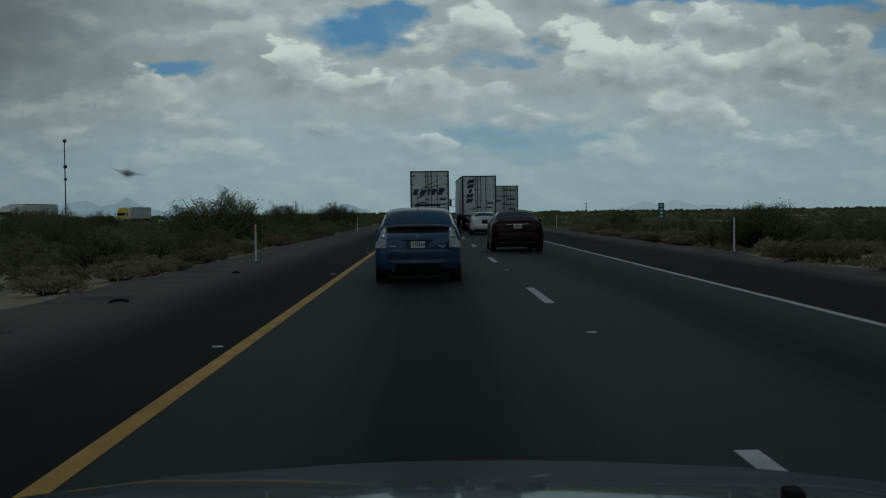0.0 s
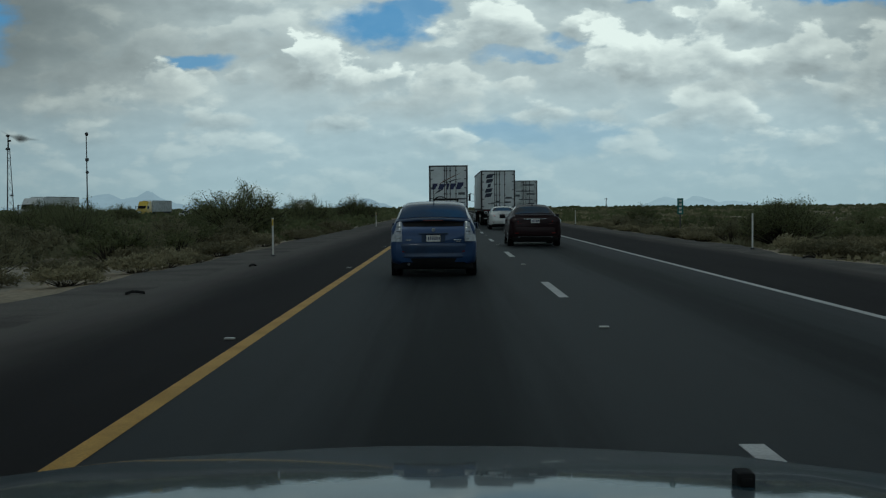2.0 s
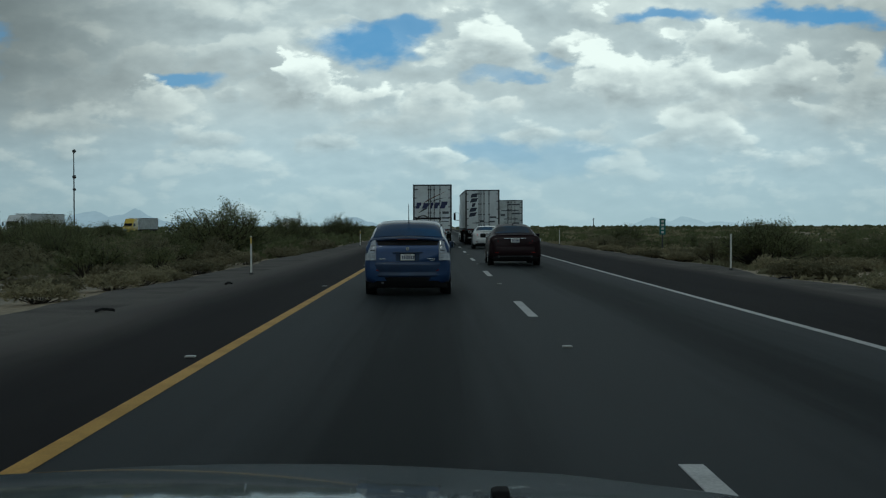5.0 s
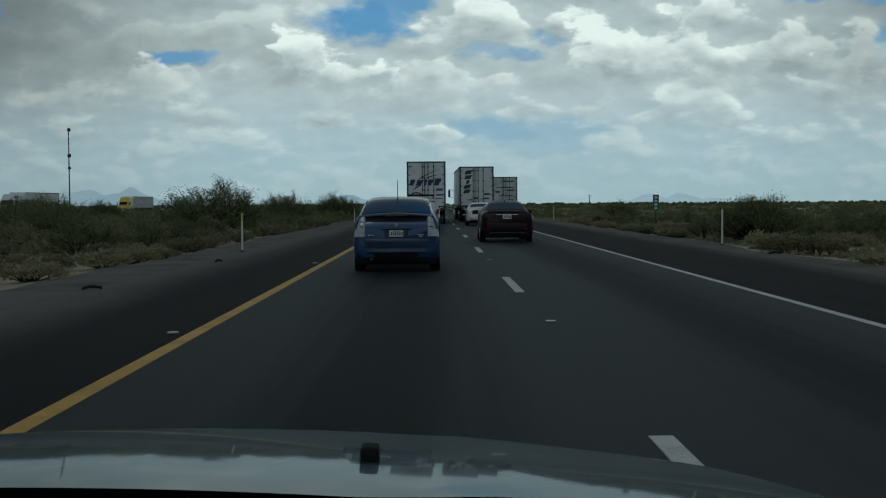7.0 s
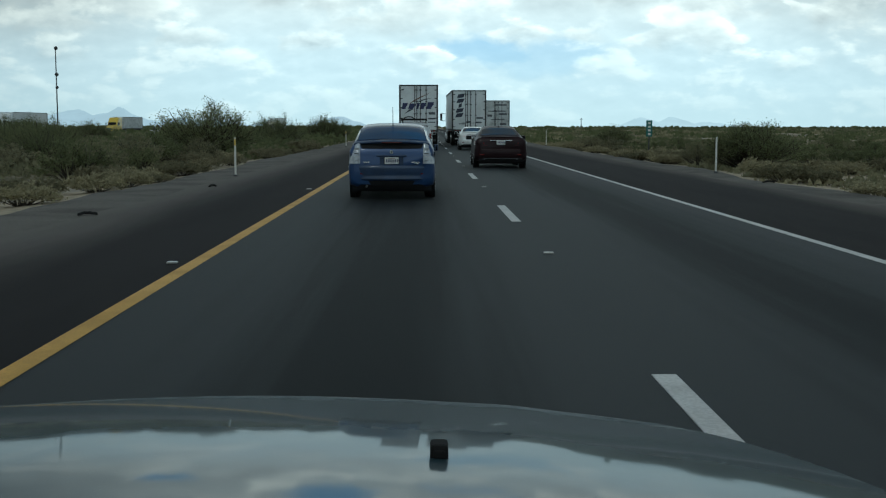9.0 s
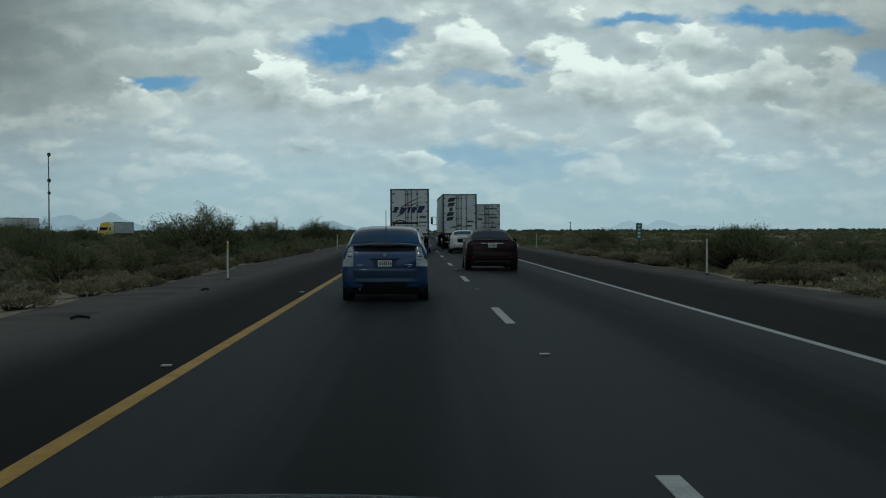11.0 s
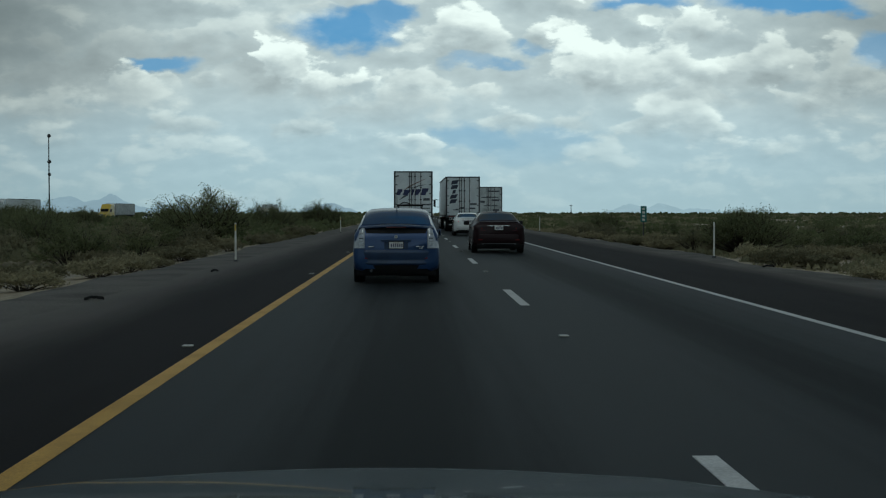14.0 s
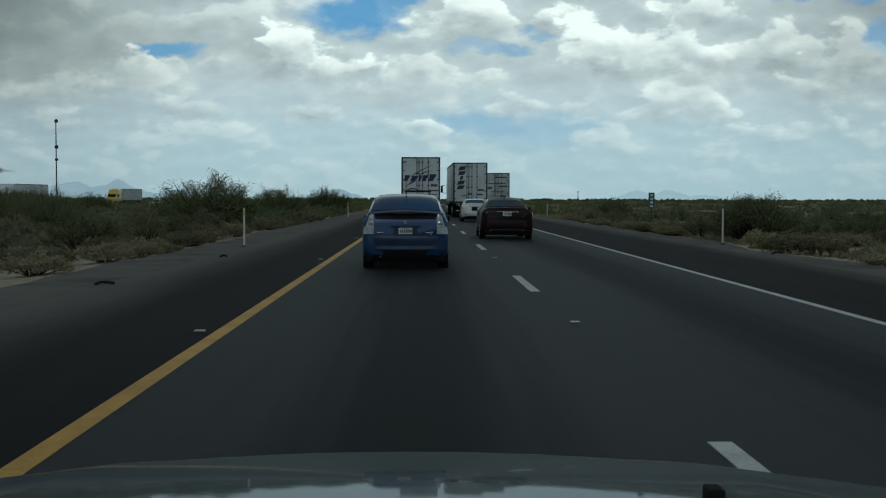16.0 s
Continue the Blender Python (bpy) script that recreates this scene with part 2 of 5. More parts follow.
def road_material(name, base, dark, streak=0.0):
    """Asphalt: aggregate grain, patches and long polished or oily tracks along the way."""
    m = bpy.data.materials.new(name)
    m.use_nodes = True
    N = Nodes(m.node_tree)
    co = N.put("ShaderNodeTexCoord").outputs["Object"]
    s = N.put("ShaderNodeSeparateXYZ", {0: co})
    long = N.put("ShaderNodeCombineXYZ", {0: s.outputs[0], 1: N.math("MULTIPLY", s.outputs[1], 0.02), 2: 0.0}).outputs[0]
    big = N.noise(N.put("ShaderNodeVectorMath", {0: co, 1: (1.0, 0.15, 1.0)}, operation="MULTIPLY").outputs[0], 0.5, 5.0, 0.6)
    col = N.mix(N.band(big, 0.35, 0.7), (*base, 1), (*dark, 1))
    st = N.noise(long, 1.6, 4.0, 0.6)
    col = N.mix(N.math("MULTIPLY", N.band(st, 0.42, 0.68), 0.5), col, (*dark, 1))
    if streak:
        # each lane: a dark oily middle between two paler, polished wheel tracks
        x = N.math("ADD", s.outputs[0], N.math("ADD", 1.62, N.math("MULTIPLY", N.math("SUBTRACT", N.noise(long, 0.35, 2.0), 0.5), 1.2)))
        c1 = N.math("MULTIPLY", N.math("COSINE", N.math("MULTIPLY", x, 2 * math.pi / 3.71)), 0.5)
        c1 = N.math("ADD", c1, N.math("MULTIPLY", N.math("SUBTRACT", st, 0.5), 1.3))
        oil = N.band(c1, -0.30, 0.55)
        col = N.mix(N.math("MULTIPLY", oil, streak), col, (*[v * 0.45 for v in dark], 1))
    g = N.noise(co, 90.0, 3.0, 0.7)
    fleck = N.math("MULTIPLY", N.band(g, 0.55, 0.8), 0.35)
    gloss = 0.2
    if streak:
        fleck = N.math("MULTIPLY", fleck, N.math("SUBTRACT", 1.0, N.math("MULTIPLY", oil, 0.8)))
        gloss = N.math("SUBTRACT", 0.40, N.math("MULTIPLY", oil, 0.28))
    col = N.mix(fleck, col, (*[v * 1.8 for v in base], 1))
    bmp = N.put("ShaderNodeBump", {"Strength": 0.4, "Distance": 0.006, "Height": g}).outputs[0]
    b = N.put("ShaderNodeBsdfPrincipled", {"Base Color": col, "Roughness": 0.76 if streak else 0.88, "Specular IOR Level": gloss, "Normal": bmp})
    N.t.links.new(b.outputs[0], N.put("ShaderNodeOutputMaterial").inputs[0])
    return m


def shoulder_material(name, base, dust, edge, far):
    """Fresh asphalt over which gravel and dust creep in from the verge."""
    m = bpy.data.materials.new(name)
    m.use_nodes = True
    N = Nodes(m.node_tree)
    co = N.put("ShaderNodeTexCoord").outputs["Object"]
    s = N.put("ShaderNodeSeparateXYZ", {0: co})
    big = N.noise(N.put("ShaderNodeVectorMath", {0: co, 1: (1.0, 0.12, 1.0)}, operation="MULTIPLY").outputs[0], 0.9, 6.0, 0.65)
    g = N.noise(co, 45.0, 4.0, 0.7)
    x = N.math("ADD", N.math("ABSOLUTE", s.outputs[0]), N.math("MULTIPLY", N.math("SUBTRACT", big, 0.5), 1.5))
    f = N.math("MULTIPLY", N.band(x, edge, far), N.math("ADD", 0.55, N.math("MULTIPLY", g, 0.8)), clamp=True)
    col = N.mix(N.band(big, 0.4, 0.65), (*base, 1), (*[v * 0.7 for v in base], 1))
    dirt = N.mix(N.band(g, 0.35, 0.7), (*dust, 1), (*[v * 0.6 for v in dust], 1))
    col = N.mix(f, col, dirt)
    bmp = N.put("ShaderNodeBump", {"Strength": 0.5, "Distance": 0.01, "Height": g}).outputs[0]
    b = N.put("ShaderNodeBsdfPrincipled", {"Base Color": col, "Roughness": 0.92, "Specular IOR Level": 0.15, "Normal": bmp})
    N.t.links.new(b.outputs[0], N.put("ShaderNodeOutputMaterial").inputs[0])
    return m


def leaf_material(name, a, b):
    """Thin leaves: part of the light passes through them."""
    m = bpy.data.materials.new(name)
    m.use_nodes = True
    N = Nodes(m.node_tree)
    geo = N.put("ShaderNodeNewGeometry").outputs["Random Per Island"]
    r = N.put("ShaderNodeObjectInfo").outputs["Random"]
    f = N.math("ADD", N.math("MULTIPLY", geo, 0.55), N.math("MULTIPLY", r, 0.45))
    col = N.mix(f, (*a, 1), (*b, 1))
    d = N.put("ShaderNodeBsdfDiffuse", {"Color": col})
    t = N.put("ShaderNodeBsdfTranslucent", {"Color": col})
    x = N.put("ShaderNodeMixShader", {0: 0.4, 1: d.outputs[0], 2: t.outputs[0]})
    N.t.links.new(x.outputs[0], N.put("ShaderNodeOutputMaterial").inputs[0])
    return m


def film_material(name, color):
    """A thin smear on glass: a blurred dark core and two trails that thin out to nothing."""
    m = bpy.data.materials.new(name)
    m.use_nodes = True
    N = Nodes(m.node_tree)
    s = N.put("ShaderNodeSeparateXYZ", {0: N.put("ShaderNodeTexCoord").outputs["Object"]}).outputs
    f = N.math("DIVIDE", s[0], 0.0145)
    rise = N.math("MULTIPLY", N.math("POWER", N.math("MAXIMUM", N.math("MULTIPLY", f, -1.0), 0.0), 1.5), 0.0062)
    fall = N.math("MULTIPLY", N.math("MAXIMUM", f, 0.0), 0.0012)
    d = N.math("ABSOLUTE", N.math("ADD", N.math("SUBTRACT", s[2], rise), fall))
    side = N.math("ABSOLUTE", f)
    wide = N.math("ADD", 0.0009, N.math("MULTIPLY", N.band(side, 0.50, 0.0), 0.0020))
    body = N.band(N.math("DIVIDE", d, wide), 1.25, 0.15)
    n = N.noise(N.put("ShaderNodeTexCoord").outputs["Object"], 420.0, 3.0)
    fade = N.math("ADD", N.math("MULTIPLY", N.band(side, 1.0, 0.35), 0.42), N.math("MULTIPLY", N.band(side, 0.42, 0.05), 0.46))
    k = N.math("MULTIPLY", N.math("MULTIPLY", body, fade), N.math("ADD", 0.62, N.math("MULTIPLY", n, 0.7)), clamp=True)
    a = N.put("ShaderNodeBsdfDiffuse", {"Color": (*color, 1)})
    t = N.put("ShaderNodeBsdfTransparent", {"Color": (1, 1, 1, 1)})
    x = N.put("ShaderNodeMixShader", {0: k, 1: t.outputs[0], 2: a.outputs[0]})
    N.t.links.new(x.outputs[0], N.put("ShaderNodeOutputMaterial").inputs[0])
    return m


def bonnet_material(name):
    """Slate paint under clear coat; road film and insects have dulled the nose."""
    m = bpy.data.materials.new(name)
    m.use_nodes = True
    N = Nodes(m.node_tree)
    co = N.put("ShaderNodeTexCoord").outputs["Object"]
    y = N.put("ShaderNodeSeparateXYZ", {0: co}).outputs[1]
    n = N.noise(co, 7.0, 5.0, 0.6)
    speck = N.band(N.noise(co, 160.0, 2.0), 0.64, 0.74)
    dull = N.band(N.math("ADD", y, N.math("MULTIPLY", N.math("SUBTRACT", n, 0.5), 0.5)), 1.95, 2.55)
    col = N.mix(N.band(n, 0.35, 0.7), (0.022, 0.043, 0.054, 1), (0.017, 0.034, 0.044, 1))
    col = N.mix(N.math("MULTIPLY", N.math("ADD", N.math("MULTIPLY", dull, 0.5), 0.2), speck), col, (0.075, 0.088, 0.092, 1))
    rough = N.math("ADD", 0.045, N.math("MULTIPLY", dull, 0.33))
    b = N.put("ShaderNodeBsdfPrincipled", {"Base Color": col, "Roughness": 0.5, "Specular IOR Level": 0.06, "Coat Weight": N.math("SUBTRACT", 0.54, N.math("MULTIPLY", dull, 0.36)), "Coat Roughness": rough})
    N.t.links.new(b.outputs[0], N.put("ShaderNodeOutputMaterial").inputs[0])
    return m


M = {
    "lane": road_material("asphalt_lane", (0.0108, 0.0147, 0.0164), (0.0082, 0.0110, 0.0120), 0.6),
    "shoulder": shoulder_material("asphalt_shoulder", (0.0172, 0.0150, 0.0153), (0.15, 0.138, 0.124), 4.9, 6.9),
    "shoulder_outer": shoulder_material("asphalt_shoulder_outer", (0.0172, 0.0150, 0.0153), (0.15, 0.135, 0.118), 6.0, 7.6),
    "gravel": material("gravel_verge", (0.145, 0.133, 0.118), 0.95, vary=0.18, grain=0.35, scale=0.6, grain_scale=25, bump=0.6, spec=0.2),
    "desert": material("desert_soil", (0.44, 0.37, 0.27), 0.95, scale=0.06, grain=0.4, grain_scale=4.0, other=(0.12, 0.11, 0.068), spec=0.15),
    "sand": material("pale_sand", (0.36, 0.32, 0.25), 0.95, vary=0.1, grain=0.2, scale=0.8, grain_scale=30, bump=0.3, spec=0.2),
    "yellow_paint": material("yellow_road_paint", (0.62, 0.35, 0.055), 0.7, vary=0.1, grain=0.25, scale=1.5, grain_scale=70, bump=0.2),
    "white_paint": material("white_road_paint", (0.62, 0.62, 0.60), 0.7, vary=0.08, grain=0.2, scale=2.0, grain_scale=70, bump=0.2),
    "worn_paint": material("worn_white_paint", (0.58, 0.58, 0.57), 0.75, vary=0.10, grain=0.18, scale=1.2, grain_scale=40, bump=0.2),
    "ceramic": material("reflector_white", (0.26, 0.255, 0.23), 0.3, vary=0.05),
    "blue": material("blue_metallic_paint", (0.0170, 0.049, 0.135), 0.40, metal=0.2, coat=0.2, vary=0.03, scale=1.0),
    # a darker tone of the body blue for bumper, spoiler and small parts
    "blue_low": material("blue_darker_paint", (0.014, 0.036, 0.088), 0.5, metal=0.1, coat=0.3, vary=0.12, scale=3.0),
    "maroon": material("dark_maroon_paint", (0.017, 0.0075, 0.0088), 0.45, coat=0.06, vary=0.05, spec=0.15),
    "white_car": material("white_car_paint", (0.62, 0.63, 0.62), 0.3, coat=1.0, vary=0.04),
    "silver": material("silver_paint", (0.45, 0.47, 0.48), 0.35, metal=0.4, coat=0.8, vary=0.04),
    "glass_blue": glass("rear_glass_blue", (0.016, 0.050, 0.115), 0.09),
    "glass": glass("dark_vehicle_glass", (0.007, 0.009, 0.011), 0.35),
    "rubber": material("tyre_rubber", (0.012, 0.012, 0.012), 0.9, vary=0.15, scale=8, spec=0.2),
    "plastic": material("black_plastic", (0.009, 0.009, 0.0095), 0.75, vary=0.1, scale=5, grain=0.1, spec=0.25),
    "trim": material("grey_trim", (0.05, 0.052, 0.056), 0.5, vary=0.1),
    "chrome": material("chrome", (0.75, 0.76, 0.77), 0.15, metal=1.0, vary=0.03),
    "rim": material("alloy_rim", (0.38, 0.39, 0.40), 0.35, metal=0.9, vary=0.08),
    "lens": material("clear_lamp_lens", (0.40, 0.43, 0.47), 0.12, coat=1.0, vary=0.15, scale=14.0),
    "red_lens": material("dark_red_lens", (0.14, 0.012, 0.012), 0.15, coat=1.0, vary=0.1),
    "brake": material("lit_brake_lamp", (0.6, 0.03, 0.03), 0.2, emit=((1.0, 0.06, 0.05), 0.35)),
    "plate": material("number_plate", (0.62, 0.62, 0.60), 0.45, vary=0.05),
    "ink": material("dark_blue_ink", (0.04, 0.045, 0.10), 0.6, vary=0.05),
    "trailer": material("trailer_white", (0.66, 0.70, 0.71), 0.45, vary=0.07, scale=0.9, grain=0.06, grain_scale=9),
    "trailer_side": material("trailer_side_white", (0.66, 0.70, 0.71), 0.45, vary=0.06, scale=0.7),
    "trailer_grey": material("trailer_grey_grimy", (0.56, 0.60, 0.60), 0.5, vary=0.16, scale=1.3, grain=0.15, grain_scale=7),
    "frame": material("dark_steel_frame", (0.035, 0.037, 0.04), 0.6, vary=0.15),
    "steel": material("galvanised_rod", (0.06, 0.063, 0.07), 0.5, metal=0.3, vary=0.15),
    "decal_blue": material("navy_decal", (0.018, 0.026, 0.095), 0.5, vary=0.08),
    "decal_navy_dull": material("faded_navy_decal", (0.022, 0.030, 0.055), 0.5, vary=0.1),
    "decal_red": material("rust_red_decal", (0.17, 0.075, 0.055), 0.5, vary=0.12),
    "decal_grey": material("grey_decal", (0.075, 0.085, 0.10), 0.5, vary=0.2, scale=6),
    "cab_yellow": material("yellow_cab_paint", (0.62, 0.43, 0.035), 0.35, coat=0.7, vary=0.06),
    "cab_white": material("white_cab_paint", (0.62, 0.64, 0.64), 0.35, coat=0.7, vary=0.05),
    "cab_dark": material("dark_red_cab_paint", (0.10, 0.02, 0.018), 0.35, coat=0.6, vary=0.1),
    "post": material("white_post", (0.62, 0.61, 0.56), 0.55, vary=0.08, scale=4),
    "post_yellow": material("yellow_reflector_sheet", (0.60, 0.42, 0.06), 0.4, vary=0.05),
    "sign_green": material("green_sign_sheet", (0.012, 0.13, 0.115), 0.45, vary=0.06),
    "mast": material("dark_mast_steel", (0.05, 0.052, 0.055), 0.6, vary=0.15),
    "bonnet": bonnet_material("slate_bonnet_paint"),
    "splat": film_material("dried_insect_film", (0.012, 0.011, 0.012)),
    "bark": material("desert_bark", (0.055, 0.045, 0.035), 0.95, vary=0.2, scale=8),
    "green_leaf": leaf_material("creosote_leaf", (0.105, 0.122, 0.060), (0.225, 0.238, 0.122)),
    "olive_leaf": leaf_material("olive_leaf", (0.165, 0.162, 0.095), (0.31, 0.29, 0.185)),
    "dry_leaf": leaf_material("dry_straw", (0.22, 0.198, 0.122), (0.41, 0.372, 0.235)),
    "tan_leaf": leaf_material("tan_brush", (0.135, 0.128, 0.078), (0.27, 0.245, 0.155)),
}


# ======== mesh helpers ========
def mesh_of(bm, name, smooth=False):
    me = bpy.data.meshes.new(name)
    bm.normal_update()
    bm.to_mesh(me)
    bm.free()
    if smooth:
        for p in me.polygons:
            p.use_smooth = True
    return me


def part(name, bm, mat, parent=None, label="", smooth=False, at=None):
    ob = new(name, mesh_of(bm, name, smooth))
    ob.data.materials.append(M[mat])
    if parent is not None:
        ob.parent = parent
    if at is not None:
        ob.matrix_basis = at
    return tagged(ob, label)


def thing(name, label, category, group="", at=None, kind=""):
    ob = new(name)
    ob.empty_display_size = 0.3
    if at is not None:
        ob.matrix_basis = at
    return tagged(ob, label, category, group, kind)


def add_box(bm, x0, x1, y0, y1, z0, z1, bevel=0.0):
    r = bmesh.ops.create_cube(bm, size=1.0, matrix=Matrix.Translation(((x0 + x1) / 2, (y0 + y1) / 2, (z0 + z1) / 2)) @ Matrix.Diagonal((x1 - x0, y1 - y0, z1 - z0, 1)))
    if bevel:
        es = list({e for v in r["verts"] for e in v.link_edges})
        bmesh.ops.bevel(bm, geom=es, offset=bevel, segments=2, affect="EDGES", profile=0.6)
    return bm


def box(x0, x1, y0, y1, z0, z1, bevel=0.0):
    return add_box(bmesh.new(), x0, x1, y0, y1, z0, z1, bevel)


def add_rod(bm, a, b, r0, r1=None, n=8):
    a, b = Vector(a), Vector(b)
    q = (b - a).to_track_quat("Z", "Y").to_matrix().to_4x4()
    bmesh.ops.create_cone(bm, cap_ends=True, segments=n, radius1=r0, radius2=r0 if r1 is None else r1, depth=(b - a).length, matrix=Matrix.Translation((a + b) / 2) @ q)
    return bm


def rod(a, b, r0, r1=None, n=8):
    return add_rod(bmesh.new(), a, b, r0, r1, n)


def lathe(profile, n=24, axis="X"):
    """A solid of revolution round the x axis from (along, radius) pairs."""
    bm = bmesh.new()
    rings = []
    for s, r in profile:
        rings.append([bm.verts.new((s, r * math.cos(2 * math.pi * k / n), r * math.sin(2 * math.pi * k / n))) for k in range(n)])
    for a, b in zip(rings, rings[1:]):
        for k in range(n):
            bm.faces.new((a[k], a[(k + 1) % n], b[(k + 1) % n], b[k]))
    for ring in (rings[0], rings[-1]):
        bm.faces.new(ring)
    bmesh.ops.recalc_face_normals(bm, faces=bm.faces)
    return bm


def plate(points, depth, axis="Y"):
    """A flat outline in x and z, given depth along y."""
    bm = bmesh.new()
    f = bm.faces.new([bm.verts.new((x, 0, z)) for x, z in points])
    r = bmesh.ops.extrude_face_region(bm, geom=[f])
    for v in r["geom"]:
        if isinstance(v, bmesh.types.BMVert):
            v.co.y += depth
    bmesh.ops.recalc_face_normals(bm, faces=bm.faces)
    return bm


def shift(bm, x=0, y=0, z=0):
    bmesh.ops.translate(bm, verts=bm.verts, vec=(x, y, z))
    return bm


def grid_mesh(rows, closed=False):
    """A skin over rows of points."""
    bm = bmesh.new()
    vs = [[bm.verts.new(p) for p in row] for row in rows]
    for a, b in zip(vs, vs[1:]):
        for k in range(len(a) - 1):
            bm.faces.new((a[k], a[k + 1], b[k + 1], b[k]))
    if closed:
        for row in (vs[0], vs[-1]):
            bm.faces.new(row)
    bmesh.ops.recalc_face_normals(bm, faces=bm.faces)
    return bm


# ======== the large structure ========
X_YELLOW, X_DASH, X_WHITE = -3.66, 0.22, 3.76


def strip(x0, x1, y0, y1, z, step=40.0):
    bm = bmesh.new()
    n = max(1, int((y1 - y0) / step))
    grid_rows = [[bm.verts.new((x, y0 + (y1 - y0) * k / n, z)) for x in (x0, x1)] for k in range(n + 1)]
    for a, b in zip(grid_rows, grid_rows[1:]):
        bm.faces.new((a[0], a[1], b[1], b[0]))
    return bm


def ground_height(x, y):
    """The verge falls gently away from the road; the desert rolls a little."""
    away = max(0.0, (-7.4 - x) if x < 0 else (x - 7.6))
    dip = -0.35 * min(1.0, away / 4.0)
    return -0.06 + dip + 0.25 * (noise.noise((x * 0.03, y * 0.03, 0.0))) * min(1.0, away / 15.0)


def build_ground():
    xs = sorted({-3500, -2400, -1500, -900, -600, -400, -280, -200, -150, *range(-120, -20, 8), -20, -16, -13, -11, -9.5, -8.2, -7.4, -6, -3, 0, 3, 6, 7.6, 8.6, 9.8, 11.5, 14, 17, 20,
                 *range(26, 122, 8), 150, 200, 280, 400, 600, 900, 1500, 2400, 3500})
    ys = sorted({-400, -200, -100, -60, -30, *range(-20, 130, 6), *range(130, 330, 14), 360, 420, 500, 650, 850, 1200, 1700, 2400, 3400, 4700})
    rows = [[(x, y, ground_height(x, y)) for x in xs] for y in ys]
    ob = part("ground", grid_mesh(rows), "desert", smooth=True)
    tagged(ob, "wide flat desert ground of tan soil and low scrub", "ground", kind="structure")


build_ground()
FAR = 2600.0
road = tagged(part("road", strip(-3.75, 3.84, -60, FAR, 0.0), "lane"), "grey two-lane motorway asphalt with dark oily lane middles", "road", kind="structure")
tagged(part("shoulder_left", strip(-7.0, -3.75, -60, FAR, -0.004), "shoulder"), "dark fresh asphalt shoulder beside the yellow line", "shoulder", kind="structure")
tagged(part("shoulder_right", strip(3.84, 7.3, -60, FAR, -0.004), "shoulder_outer"), "dark fresh asphalt shoulder beside the white line", "shoulder", kind="structure")


def build_verge(name, x0, x1, seed):
    """A gravel bank with an uneven outer edge."""
    rnd = random.Random(seed)
    rows = []
    y = -60.0
    while y < 700:
        e = x1 + 0.7 * noise.noise((y * 0.11, seed, 0.0)) + 0.3 * noise.noise((y * 0.5, seed, 3.0))
        n = 6
        b0 = x0 + 0.22 * noise.noise((y * 0.23, seed, 7.0)) + 0.10 * noise.noise((y * 1.1, seed, 9.0))
        rows.append([(b0 + (e - b0) * k / n, y, 0.004 - 0.03 * (k / n) + (0.02 * rnd.random() if 1 < k else 0) - (0.25 if k == n else 0)) for k in range(n + 1)])
        rows[-1][0] = (b0, y, -0.0034)
        y += 1.5 if y < 80 else 12.0
    ob = part(name, grid_mesh(rows), "gravel", smooth=True)
    tagged(ob, "grey-brown gravel verge along the shoulder", "verge", kind="structure")


build_verge("verge_left", -6.75, -8.6, 3)
build_verge("verge_right", 7.1, 8.5, 8)

tagged(part("edge_line_yellow", strip(X_YELLOW - 0.08, X_YELLOW + 0.08, -60, FAR, 0.004), "yellow_paint"), "continuous yellow painted edge line", "road marking", kind="structure")
tagged(part("edge_line_white", strip(X_WHITE - 0.065, X_WHITE + 0.065, -60, FAR, 0.004), "white_paint"), "continuous white painted edge line", "road marking", kind="structure")


def build_dashes():
    first = None
    for k in range(-2, 24):
        y0 = 17.7 + 14.63 * k
        if first is None:
            bm = bmesh.new()
            add_box(bm, -0.090, 0.055, 0.0, 3.6, -0.003, 0.006)
            first = tagged(part("lane_dash", bm, "worn_paint"), "worn white painted lane dash on asphalt", "road marking", "lane dashes")
            first.matrix_basis = pose(X_DASH, y0, 0.0)
        else:
            copy_thing(first, pose(X_DASH, y0, 0.0))


def build_markers():
    """Raised ceramic markers in the gaps between the dashes and beside the yellow line."""
    bm = bmesh.new()
    add_box(bm, -0.055, 0.055, -0.05, 0.05, 0.0, 0.02, 0.008)
    first = tagged(part("road_marker", bm, "ceramic"), "small raised white road marker on the asphalt", "road marker", "raised road markers")
    first.matrix_basis = pose(X_DASH, 13.2, 0.0)
    for k in range(1, 8):
        copy_thing(first, pose(X_DASH, 13.2 + 14.63 * k, 0.0))
    for k in range(7):
        copy_thing(first, pose(X_YELLOW - 0.24, 12.3 + 14.63 * k, 0.0))


build_dashes()
build_markers()


# ---- a bare sandy clearing beside the verge ----
def build_sand():
    rows = []
    for j in range(29):
        y = 20.5 + 18.0 * j / 28
        row = []
        for k in range(25):
            x = -9.9 - 15.0 * k / 24
            out = max(abs(y - 29.5) / 8.6, abs(x + 17.4) / 7.3) + 0.22 * noise.noise((x * 0.35, y * 0.35, 3.0))
            rise = 0.05 - 0.22 * max(0.0, out - 0.8) / 0.2
            row.append((x, y, ground_height(x, y) + max(rise, -0.25) + 0.05 * noise.noise((x * 0.6, y * 0.5, 8.0))))
        rows.append(row)
    tagged(part("sand_clearing", grid_mesh(rows), "sand", smooth=True), "pale bare sand clearing among the desert shrubs", "sand", kind="structure")


build_sand()


